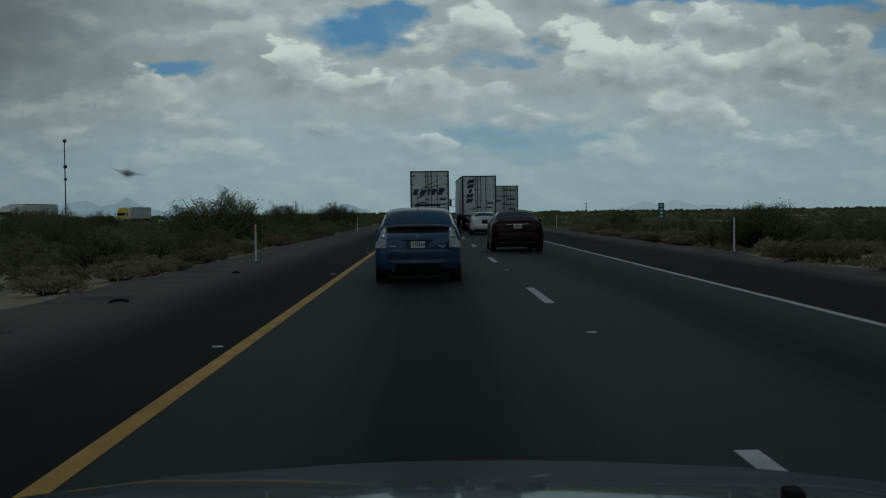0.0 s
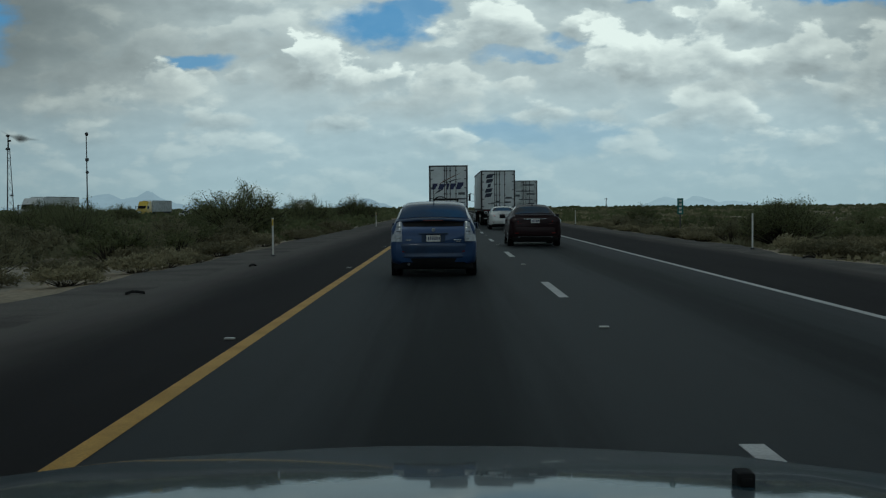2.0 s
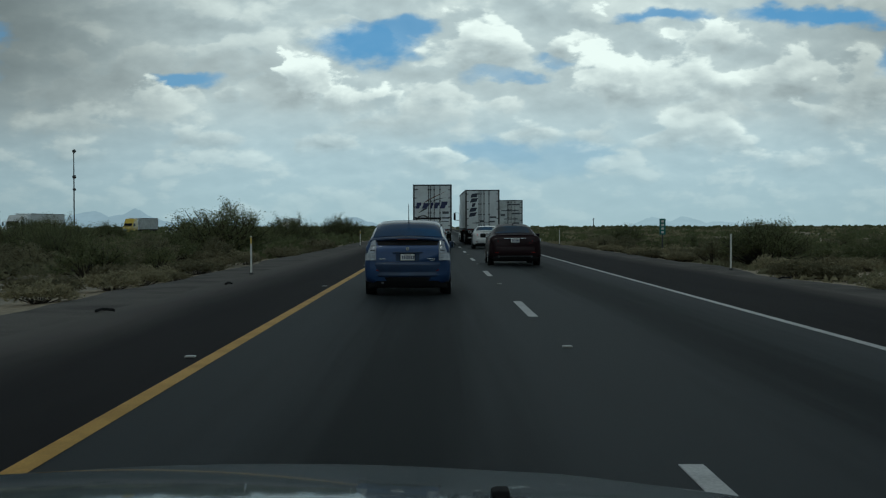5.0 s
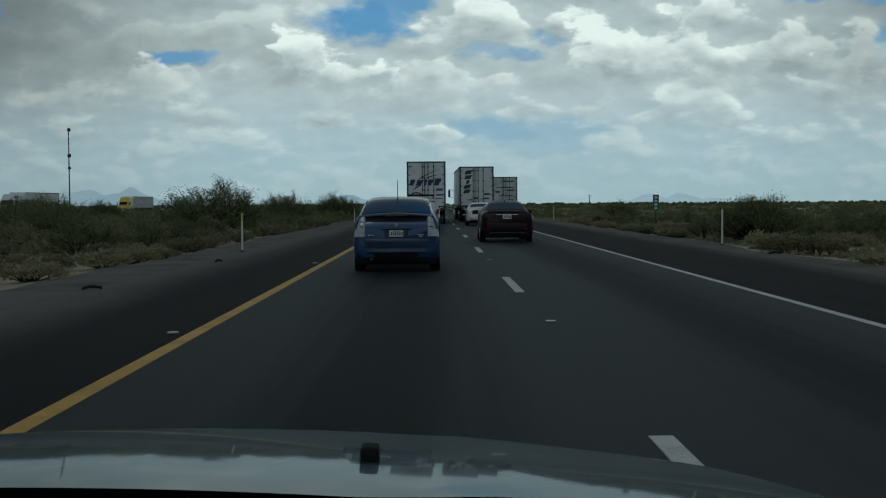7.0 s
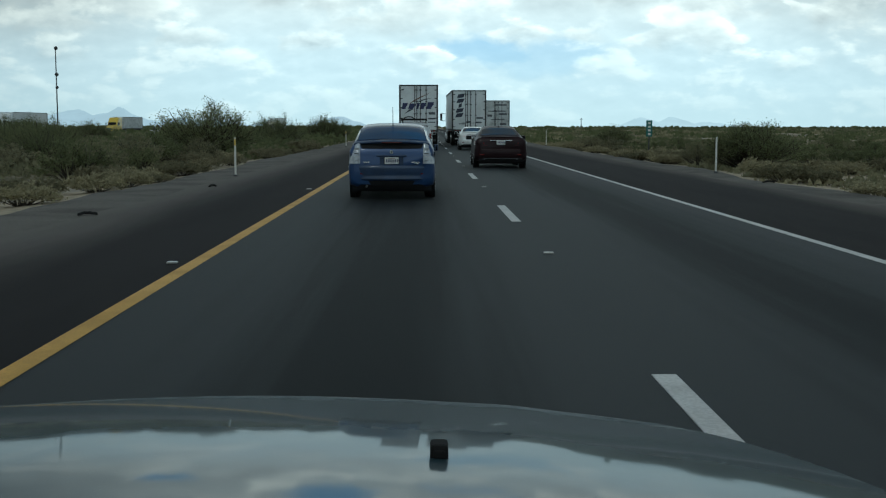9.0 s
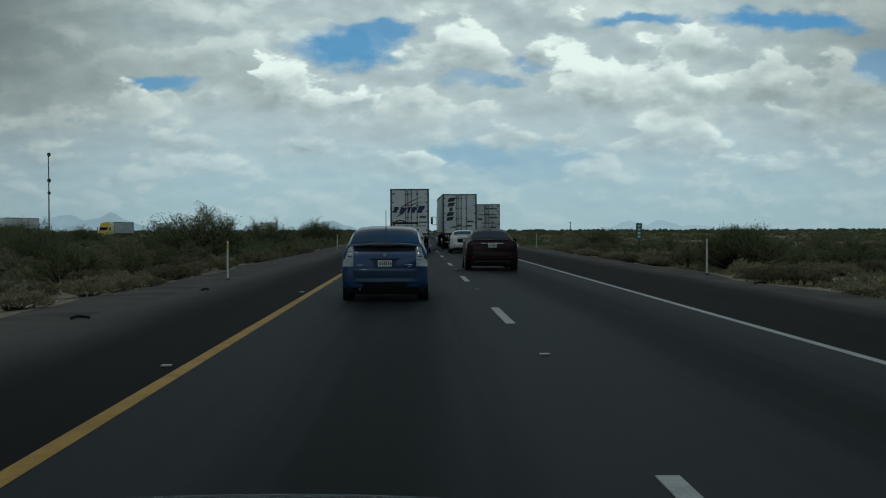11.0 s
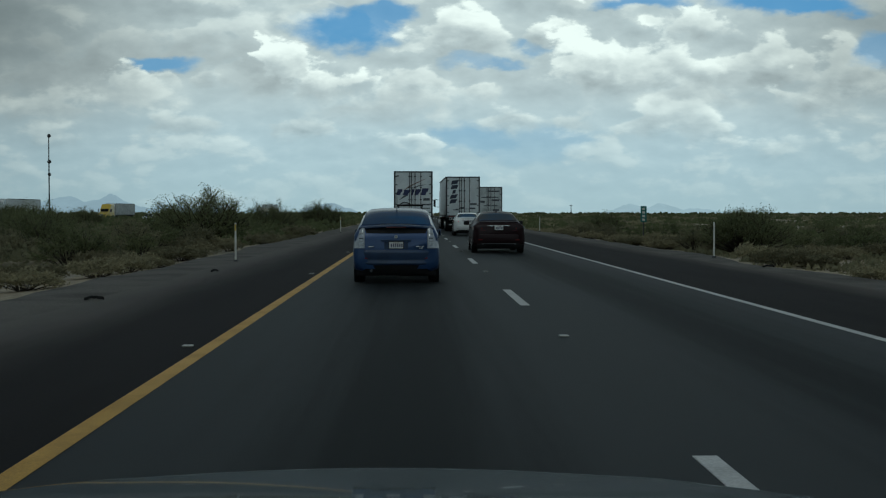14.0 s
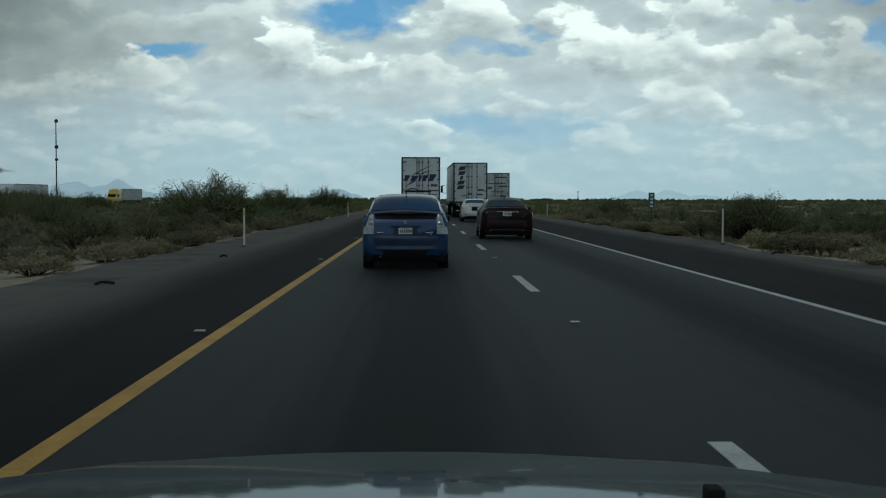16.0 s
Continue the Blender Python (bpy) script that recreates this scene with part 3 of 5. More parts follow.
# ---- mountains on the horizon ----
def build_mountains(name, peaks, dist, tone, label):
    m = bpy.data.materials.new(name + "_haze_glow")
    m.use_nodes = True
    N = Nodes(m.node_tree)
    # distance haze is put into the colour, which glows by itself
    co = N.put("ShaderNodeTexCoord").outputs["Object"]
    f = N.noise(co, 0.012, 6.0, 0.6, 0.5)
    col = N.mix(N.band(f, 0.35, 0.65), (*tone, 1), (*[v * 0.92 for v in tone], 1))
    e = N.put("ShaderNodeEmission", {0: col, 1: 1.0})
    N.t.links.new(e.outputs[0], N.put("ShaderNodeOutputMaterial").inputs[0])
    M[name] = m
    u0, u1 = min(p[0] - 2.2 * p[2] for p in peaks), max(p[0] + 2.2 * p[2] for p in peaks)
    top, low = [], []
    n = 220
    for k in range(n + 1):
        u = u0 + (u1 - u0) * k / n
        h = 1.7 * max(p[1] * max(0.0, 1 - abs((u - p[0]) / p[2]) ** p[3]) for p in peaks)
        h += (0.0016 * noise.noise((u * 60, 0, dist)) + 0.0012 * noise.noise((u * 150, 4, dist)) + 0.0005 * noise.noise((u * 420, 4, dist))) * (1 if h > 0.001 else 0.2)
        top.append((u * dist, dist + 300 * h / 0.02, 1.4 + max(h, -0.001) * dist))
        low.append((u * dist, dist - 60, -12.0))
    back = [(x, y + 500, -12.0) for x, y, z in top]
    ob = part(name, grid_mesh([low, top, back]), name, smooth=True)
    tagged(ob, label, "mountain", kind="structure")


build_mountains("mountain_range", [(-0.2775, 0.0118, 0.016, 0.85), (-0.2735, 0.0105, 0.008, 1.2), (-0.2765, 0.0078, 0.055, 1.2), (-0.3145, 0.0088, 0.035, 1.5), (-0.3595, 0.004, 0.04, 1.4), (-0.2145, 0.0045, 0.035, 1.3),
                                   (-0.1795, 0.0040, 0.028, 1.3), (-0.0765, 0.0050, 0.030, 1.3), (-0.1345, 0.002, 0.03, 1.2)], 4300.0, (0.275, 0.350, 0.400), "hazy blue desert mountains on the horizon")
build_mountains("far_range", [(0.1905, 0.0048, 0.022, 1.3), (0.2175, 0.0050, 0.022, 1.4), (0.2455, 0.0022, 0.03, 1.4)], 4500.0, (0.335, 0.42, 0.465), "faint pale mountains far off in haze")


# ======== vehicles ========
def wheel(parent, x, y, r, w, side, name="wheel"):
    """A tyre with its rim; side is 1 when the outer face looks to +x."""
    hub = lathe([(-w / 2, r * 0.62), (-w / 2, r * 0.86), (-w * 0.42, r * 0.97), (-w * 0.25, r), (w * 0.25, r), (w * 0.42, r * 0.97), (w / 2, r * 0.86), (w / 2, r * 0.62)], 28)
    ty = part("wheel", hub, "rubber", parent, smooth=True, at=pose(x, y, r))
    d = side * w / 2
    bm = lathe([(d - side * 0.05, r * 0.60), (d - side * 0.005, r * 0.64), (d + side * 0.006, r * 0.60), (d - side * 0.02, r * 0.52), (d - side * 0.03, r * 0.2), (d - side * 0.005, r * 0.16), (d, 0.02)], 24)
    part("rim", bm, "rim", ty)
    for k in range(5):
        a = 2 * math.pi * k / 5
        bm = rod((d - side * 0.012, 0.12 * r * math.cos(a), 0.12 * r * math.sin(a)), (d - side * 0.008, 0.58 * r * math.cos(a), 0.58 * r * math.sin(a)), 0.03 * r / 0.32, 0.045 * r / 0.32, 6)
        part("spoke", bm, "rim", ty)
    return ty


class Body:
    """A car's skin, lofted along its length. Stations: y, bottom, sill half width, belt height, belt half width, top height, top half width."""

    def __init__(self, stations):
        self.s = np.array(stations, float)

    def section(self, y):
        zb, wb, zt, wt, zr, wr = [np.interp(y, self.s[:, 0], self.s[:, k]) for k in range(1, 7)]
        pts = [(wb * 0.80, zb), (wb * 0.97, zb + 0.05), (wb, zb + 0.14), (wt * 1.005 + 0.01, zb + (zt - zb) * 0.55), (wt * 1.0, zb + (zt - zb) * 0.82), (wt * 0.985, zt),
               (wt * 0.94 + wr * 0.06, zt + (zr - zt) * 0.07), (wt * 0.45 + wr * 0.55, zt + (zr - zt) * 0.55), (wr, zr - (zr - zt) * 0.10), (wr * 0.86, zr - (zr - zt) * 0.02), (wr * 0.5, zr + 0.012), (0.0, zr + 0.018)]
        return pts

    def at(self, y, p):
        """The point at station y and section position p, from 0 at the sill to 11 on the roof's middle line."""
        pts = self.section(y)
        k = min(int(p), 10)
        f = p - k
        return (pts[k][0] * (1 - f) + pts[k + 1][0] * f, y, pts[k][1] * (1 - f) + pts[k + 1][1] * f)

    def skin(self):
        ys = []
        for a, b in zip(self.s[:-1, 0], self.s[1:, 0]):
            n = max(1, int(round((b - a) / 0.12)))
            ys += [a + (b - a) * k / n for k in range(n)]
        ys.append(self.s[-1, 0])
        rows = []
        for y in ys:
            pts = self.section(y)
            rows.append([(x, y, z) for x, z in pts] + [(-x, y, z) for x, z in pts[-2::-1]])
        return grid_mesh(rows, closed=True)

    def panel(self, y0, y1, p0, p1, side=1, out=0.006, n=8, taper=0.0):
        """A pane that lies just proud of the skin."""
        rows = []
        for i in range(n + 1):
            p = p0 + (p1 - p0) * i / n
            row = []
            for j in range(n + 1):
                f = j / n
                a, b = y0 + taper * i / n, y1 - taper * 1.4 * i / n
                x, y, z = self.at(a + (b - a) * f, p)
                row.append((side * (x + out), y, z + out * 0.5))
            rows.append(row)
        return grid_mesh(rows)

    def top_panel(self, y0, y1, p0, out=0.006, n=8):
        """A pane across the whole width, over the roof's middle line: a windscreen or rear window."""
        rows = []
        for i in range(n + 1):
            y = y0 + (y1 - y0) * i / n
            half = [self.at(y, p0 + (11 - p0) * k / 6) for k in range(7)]
            row = [(x, yy - out * (1 if y0 < 2 else -1) * 0.7, z + out) for x, yy, z in half]
            rows.append(row + [(-x, yy, z) for x, yy, z in row[-2::-1]])
        return grid_mesh(rows)


def number_plate(parent, z, y, w=0.30, h=0.15):
    p = part("number_plate", box(-w / 2, w / 2, y - 0.008, y + 0.01, z - h / 2, z + h / 2, 0.006), "plate", parent, "pale number plate with dark bars")
    for k in range(6):
        x = -w * 0.38 + k * w * 0.15
        part("plate_mark", box(x, x + w * 0.085, y - 0.011, y - 0.007, z - h * 0.27, z + h * 0.22), "ink", p)
    part("plate_band", box(-w * 0.25, w * 0.25, y - 0.011, y - 0.007, z + h * 0.31, z + h * 0.39), "decal_red", p)
    part("plate_frame", plate([(-w / 2 - 0.012, z - h / 2 - 0.012), (w / 2 + 0.012, z - h / 2 - 0.012), (w / 2 + 0.012, z + h / 2 + 0.012), (-w / 2 - 0.012, z + h / 2 + 0.012)], 0.01), "plastic", p, at=pose(0, y + 0.004, 0))


def side_trim(root, b, pillar, wheels, r, mirror_y, mirror_z, paint, mirror_out=0.17):
    """Side windows, mirrors, door seams, handles and wheels on both sides."""
    for s in (1, -1):
        for y0, y1 in pillar:
            part("side_window", b.panel(y0, y1, 6.2, 8.0, s, 0.006, 6, 0.10), "glass", root, smooth=True)
        x, _, z = b.at(mirror_y, 6.0)
        bm = bmesh.new()
        add_box(bm, s * (x + 0.02) if s > 0 else s * (x + mirror_out + 0.06), s * (x + mirror_out + 0.06) if s > 0 else s * (x + 0.02), mirror_y - 0.02, mirror_y + 0.10, mirror_z - 0.07, mirror_z + 0.08, 0.03)
        m = part("wing_mirror", bm, paint, root)
        part("mirror_glass", box(min(s * (x + 0.07), s * (x + mirror_out + 0.04)), max(s * (x + 0.07), s * (x + mirror_out + 0.04)), mirror_y - 0.026, mirror_y - 0.018, mirror_z - 0.05, mirror_z + 0.06, 0.003), "glass", m)
        part("mirror_arm", rod((s * (x - 0.03), mirror_y + 0.04, mirror_z - 0.06), (s * (x + 0.10), mirror_y + 0.04, mirror_z - 0.03), 0.02), "plastic", m)
        for wy in wheels:
            xw, _, _ = b.at(wy, 2.5)
            arch = lathe([(xw - 0.10 if s > 0 else -xw + 0.10, r * 1.13), (s * (xw + 0.002), r * 1.15), (s * (xw + 0.005), r * 1.10), (s * (xw - 0.02), 0.05)], 28)
            part("wheel_arch", arch, "plastic", root, at=pose(0, wy, r))
            wheel(root, s * (xw - 0.115), wy, r, 0.20, s)
        for hy in (pillar[0][0] + 0.15, pillar[-1][0] + 0.15):
            x, y, z = b.at(hy, 4.6)
            part("door_handle", box(min(s * x, s * (x + 0.03)), max(s * x, s * (x + 0.03)), y, y + 0.17, z - 0.015, z + 0.02, 0.008), paint, root)
        for sy in (pillar[0][1] + 0.03, pillar[-1][1] + 0.03, pillar[0][0] - 0.03):
            bm = bmesh.new()
            for k in range(6):
                a, c = b.at(sy, 1.2 + 0.8 * k), b.at(sy, 2.0 + 0.8 * k)
                add_box(bm, min(s * a[0], s * c[0]) - 0.003 * (s < 0), max(s * a[0], s * c[0]) + 0.003 * (s > 0), sy - 0.004, sy + 0.004, a[2], c[2])
            part("door_seam", bm, "plastic", root)


def build_blue_hatchback():
    root = thing("hatchback_car", "blue hatchback car with clear tail lamps driving in the yellow-line lane", "car", at=pose(-1.87, 23.2, 0.0))
    b = Body([(0.0, 0.30, 0.76, 0.84, 0.79, 0.88, 0.70), (0.05, 0.27, 0.83, 0.90, 0.835, 0.97, 0.76), (0.10, 0.25, 0.85, 0.94, 0.850, 1.05, 0.77),
              (0.16, 0.24, 0.858, 0.955, 0.855, 1.105, 0.765), (0.30, 0.23, 0.862, 0.965, 0.860, 1.165, 0.735), (0.70, 0.20, 0.863, 0.965, 0.862, 1.325, 0.695), (1.10, 0.19, 0.863, 0.96, 0.863, 1.450, 0.665),
              (1.60, 0.18, 0.862, 0.945, 0.862, 1.51, 0.650), (2.10, 0.18, 0.862, 0.93, 0.862, 1.51, 0.645), (2.60, 0.18, 0.862, 0.92, 0.86, 1.42, 0.645), (3.10, 0.19, 0.86, 0.915, 0.85, 1.22, 0.655),
              (3.55, 0.20, 0.855, 0.90, 0.82, 0.99, 0.64), (4.00, 0.22, 0.84, 0.80, 0.78, 0.86, 0.60), (4.30, 0.26, 0.76, 0.70, 0.70, 0.73, 0.52), (4.43, 0.32, 0.62, 0.58, 0.56, 0.60, 0.42)])
    part("body", b.skin(), "blue", root, smooth=True)
    part("rear_window", b.top_panel(0.34, 1.46, 8.25, 0.007), "glass_blue", root, "sloping dark blue-tinted rear window", smooth=True)
    part("windscreen", b.top_panel(2.62, 3.42, 8.3, 0.007), "glass", root, smooth=True)
    # lower vertical rear glass under the spoiler
    part("lower_rear_window", grid_mesh([[(x, -0.022 + 0.58 * max(0.0, z - 0.885) + 0.02 * (abs(x) / 0.6) ** 2, z) for x in np.linspace(-0.60 - 0.03 * k / 4, 0.60 + 0.03 * k / 4, 13)] for k, z in enumerate((1.015, 1.045, 1.075, 1.105, 1.14))]), "plastic", root, "dark upright glass under the spoiler", smooth=True)
    # spoiler, bowed across the back
    rows = []
    for k in range(21):
        x = -0.755 + 1.51 * k / 20
        q = (x / 0.755) ** 2
        y0, z = 0.03 + 0.10 * q, 1.150 - 0.045 * q
        rows.append([(x, y0, z), (x, y0 + 0.015, z + 0.020), (x, y0 + 0.30, z + 0.050), (x, y0 + 0.28, z - 0.01), (x, y0 + 0.02, z - 0.030), (x, y0, z)])
    part("spoiler", grid_mesh(rows, closed=True), "blue_low", root, "dark blue spoiler bar across the rear glass", smooth=True)
    bm = box(-0.20, 0.20, 0.018, 0.03, 1.128, 1.142)
    part("high_brake_lamp", bm, "red_lens", root)
    # hatch: handle strip, badge, seams
    part("hatch_strip", box(-0.30, 0.30, -0.03, 0.02, 0.855, 0.885, 0.01), "blue_low", root)
    bm = lathe([(-0.006, 0.034), (0.006, 0.034), (0.006, 0.018), (-0.006, 0.018)], 20)
    bmesh.ops.rotate(bm, verts=bm.verts, matrix=Matrix.Rotation(radians(90), 3, "Z"))
    part("badge", bm, "rim", root, "oval chrome badge", at=pose(0, -0.025, 0.945))
    for s in (1, -1):
        # tail lamp: tall clear cluster wrapped round the corner
        rows = []
        for k in range(9):
            z = 0.715 + 0.40 * k / 8
            lean = 0.58 * max(0.0, z - 0.885)
            inner, outer = 0.640, 0.838 - 0.112 * (k / 8) ** 1.4
            rows.append([(s * (inner - 0.012), 0.0 + lean, z), (s * inner, -0.034 + lean, z), (s * (inner * 0.55 + outer * 0.45), -0.026 + lean, z), (s * (inner * 0.15 + outer * 0.85), 0.0 + lean, z), (s * (outer + 0.018), 0.055 + lean, z), (s * (outer + 0.028), 0.22 + lean, z)])
        lamp = part("tail_lamp", grid_mesh(rows), "lens", root, "clear silver tail lamp cluster", smooth=True)
        for z0, z1, mat in ((0.985, 1.03, "rim"), (0.905, 0.925, "trim"), (0.845, 0.865, "rim"), (0.775, 0.795, "rim")):
            bm = box(-0.045, 0.045, -0.008, 0.02, z0, z1, 0.008)
            part("lamp_cell", bm, mat, lamp, at=pose(s * 0.700, -0.029 + 0.58 * max(0.0, (z0 + z1) / 2 - 0.885), 0.0, 0, 0, s * 8))
        # rear reflector, exhaust side lip
        part("reflector", box(-0.07, 0.07, -0.01, 0.01, 0.50, 0.53, 0.004), "red_lens", root, at=pose(s * 0.62, 0.008, 0, 0, 0, s * 12))
    # bumper: an upper shelf, a crease and a darker valance
    rows = []
    for k in range(21):
        x = -0.84 + 1.68 * k / 20
        q = abs(x / 0.84) ** 4
        y = -0.075 + 0.20 * q
        rows.append([(x, y + 0.10, 0.685), (x, y + 0.004, 0.67), (x, y, 0.62), (x, y + 0.02, 0.50), (x, y + 0.035, 0.44), (x, y + 0.012, 0.42), (x, y + 0.03, 0.385), (x, y + 0.10, 0.35)])
    part("bumper", grid_mesh(rows), "blue_low", root, "darker blue rear bumper", smooth=True)
    rows = [[(x, -0.03 + 0.14 * abs(x / 0.7) ** 4, 0.40), (x, -0.01 + 0.14 * abs(x / 0.7) ** 4, 0.20), (x, 0.12, 0.155), (x, 0.5, 0.15)] for x in np.linspace(-0.80, 0.80, 15)]
    part("valance", grid_mesh(rows), "plastic", root, smooth=True)
    number_plate(root, 0.775, -0.012, 0.28, 0.13)
    part("plate_recess", box(-0.24, 0.24, -0.002, 0.03, 0.69, 0.85, 0.01), "blue_low", root)
    for x0, x1 in ((-0.56, -0.44), (0.40, 0.56), (0.46, 0.54)):
        part("emblem", box(x0, x1, -0.03, -0.012, 0.705 if x1 == 0.54 else 0.735, 0.722 if x1 == 0.54 else 0.752, 0.003), "chrome", root)
    part("aerial", rod((0.0, 1.15, 1.445), (0.0, 1.02, 1.86), 0.010, 0.006, 6), "plastic", root)
    part("aerial_base", box(-0.03, 0.03, 1.10, 1.22, 1.44, 1.475, 0.012), "plastic", root)
    part("exhaust_pipe", rod((-0.5, 0.0, 0.26), (-0.5, 0.3, 0.27), 0.028, 0.028, 12), "trim", root)
    side_trim(root, b, [(0.95, 1.75), (1.85, 2.65)], (0.86, 3.56), 0.305, 2.75, 0.98, "blue_low", 0.06)
    # the bright sheen on the rear pillars, added as silver strips
    for s in (1, -1):
        rows = []
        for k in range(10):
            y = 0.36 + (1.30 - 0.36) * k / 9
            a, c = b.at(y, 7.75), b.at(y, 8.3)
            rows.append([(s * (a[0] + 0.008), a[1], a[2] + 0.006), (s * (c[0] + 0.006), c[1], c[2] + 0.012)])
        part("pillar_strip", grid_mesh(rows), "silver", root, "silver strip standing in for the sheen along the rear pillar", smooth=True)
    return root


def build_sedan(label, group, paint, at, lamps, lit, plate_z=0.86, dark_glass="glass", width=0.92, low="plastic", tall=1.0):
    root = thing("sedan_car", label, "car", group, at=at)
    w = width
    b = Body([(0.0, 0.32, w * 0.86, 0.84, w * 0.88, 0.90, w * 0.78), (0.06, 0.28, w * 0.96, 0.90, w * 0.955, 1.00, w * 0.82), (0.14, 0.26, w * 0.985, 0.93, w * 0.98, 1.075, w * 0.83),
              (0.30, 0.25, w, 0.945, w * 0.99, 1.085, w * 0.83), (0.62, 0.23, w, 0.95, w, 1.10, w * 0.82), (0.80, 0.22, w, 0.955, w, 1.17, w * 0.76), (1.30, 0.21, w, 0.955, w, 1.385 * tall, w * 0.66), (1.65, 0.21, w, 0.95, w, 1.45 * tall, w * 0.635),
              (2.2, 0.21, w, 0.945, w, 1.47 * tall, w * 0.63), (2.7, 0.21, w, 0.94, w * 0.99, 1.44 * tall, w * 0.63), (3.2, 0.22, w * 0.99, 0.94, w * 0.98, 1.24, w * 0.68), (3.62, 0.22, w * 0.985, 0.93, w * 0.96, 1.02, w * 0.74),
              (4.3, 0.24, w * 0.96, 0.84, w * 0.92, 0.92, w * 0.7), (4.72, 0.28, w * 0.86, 0.74, w * 0.82, 0.78, w * 0.6), (4.86, 0.34, w * 0.7, 0.60, w * 0.66, 0.63, w * 0.5)])
    part("body", b.skin(), paint, root, smooth=True)
    part("rear_window", b.top_panel(0.74, 1.36, 8.25, 0.007), dark_glass, root, "dark rear window", smooth=True)
    part("windscreen", b.top_panel(2.74, 3.52, 8.3, 0.007), "glass", root, smooth=True)
    # boot lid: lip, chrome bar, seams
    rows = []
    for k in range(13):
        x = -w * 0.74 + 2 * w * 0.74 * k / 12
        q = (x / (w * 0.74)) ** 2
        rows.append([(x, 0.10 + 0.08 * q, 1.075), (x, 0.085 + 0.08 * q, 1.10), (x, 0.13 + 0.08 * q, 1.105), (x, 0.30, 1.088)])
    part("boot_lip", grid_mesh(rows), paint, root, smooth=True)
    part("chrome_bar", box(-w * 0.42, w * 0.42, -0.012, 0.03, 0.955, 0.982, 0.008), "chrome", root, "bright strip over the plate")
    part("boot_seam", box(-w * 0.70, w * 0.70, 0.006, 0.02, 0.70, 0.708), "plastic", root)
    for s in (1, -1):
        rows = []
        for k in range(6):
            z = 0.80 + 0.15 * k / 5
            inner, outer = w * (0.52 + 0.02 * k), w * 0.93
            rows.append([(s * inner, -0.006 + 0.012 * k, z), (s * (inner * 0.5 + outer * 0.5), 0.0 + 0.012 * k, z), (s * (outer - 0.02), 0.045 + 0.012 * k, z), (s * (outer + 0.045), 0.16 + 0.012 * k, z), (s * (outer + 0.07), 0.34, z)])
        lamp = part("tail_lamp", grid_mesh(rows), lamps, root, "red wraparound tail lamp", smooth=True)
        part("lamp_core", box(-0.09, 0.09, -0.006, 0.012, 0.85, 0.90, 0.006), lit, lamp, at=pose(s * w * 0.73, 0.012, 0.0, 0, 0, s * 7))
        part("reflector", box(-0.07, 0.07, -0.01, 0.01, 0.46, 0.49, 0.004), "red_lens", root, at=pose(s * w * 0.7, -0.012, 0, 0, 0, s * 9))
        part("exhaust_pipe", rod((s * w * 0.62, -0.02, 0.33), (s * w * 0.62, 0.25, 0.33), 0.035, 0.035, 12), "steel", root)
    rows = []
    for k in range(19):
        x = -w * 0.99 + 1.98 * w * k / 18
        q = abs(x / w) ** 4
        y = -0.06 + 0.18 * q
        rows.append([(x, y + 0.09, 0.69), (x, y + 0.015, 0.675), (x, y, 0.64), (x, y + 0.006, 0.50), (x, y + 0.02, 0.42), (x, y + 0.05, 0.33), (x, y + 0.14, 0.29)])
    part("bumper", grid_mesh(rows), paint, root, smooth=True)
    rows = [[(x, -0.03 + 0.12 * abs(x / w) ** 4, 0.37), (x, -0.01, 0.20), (x, 0.15, 0.16), (x, 0.5, 0.155)] for x in np.linspace(-w * 0.84, w * 0.84, 13)]
    part("valance", grid_mesh(rows), low, root, smooth=True)
    part("valance_strip", box(-w * 0.62, w * 0.62, -0.055, -0.03, 0.335, 0.352, 0.005), "trim", root)
    number_plate(root, plate_z, -0.014)
    side_trim(root, b, [(1.42, 2.12), (2.22, 3.0)], (0.98, 3.82), 0.33, 3.0, 1.04, paint)
    part("roof_fin", box(-0.02, 0.02, 1.45, 1.62, 1.42 * tall, 1.49 * tall, 0.012), paint, root)
    return root


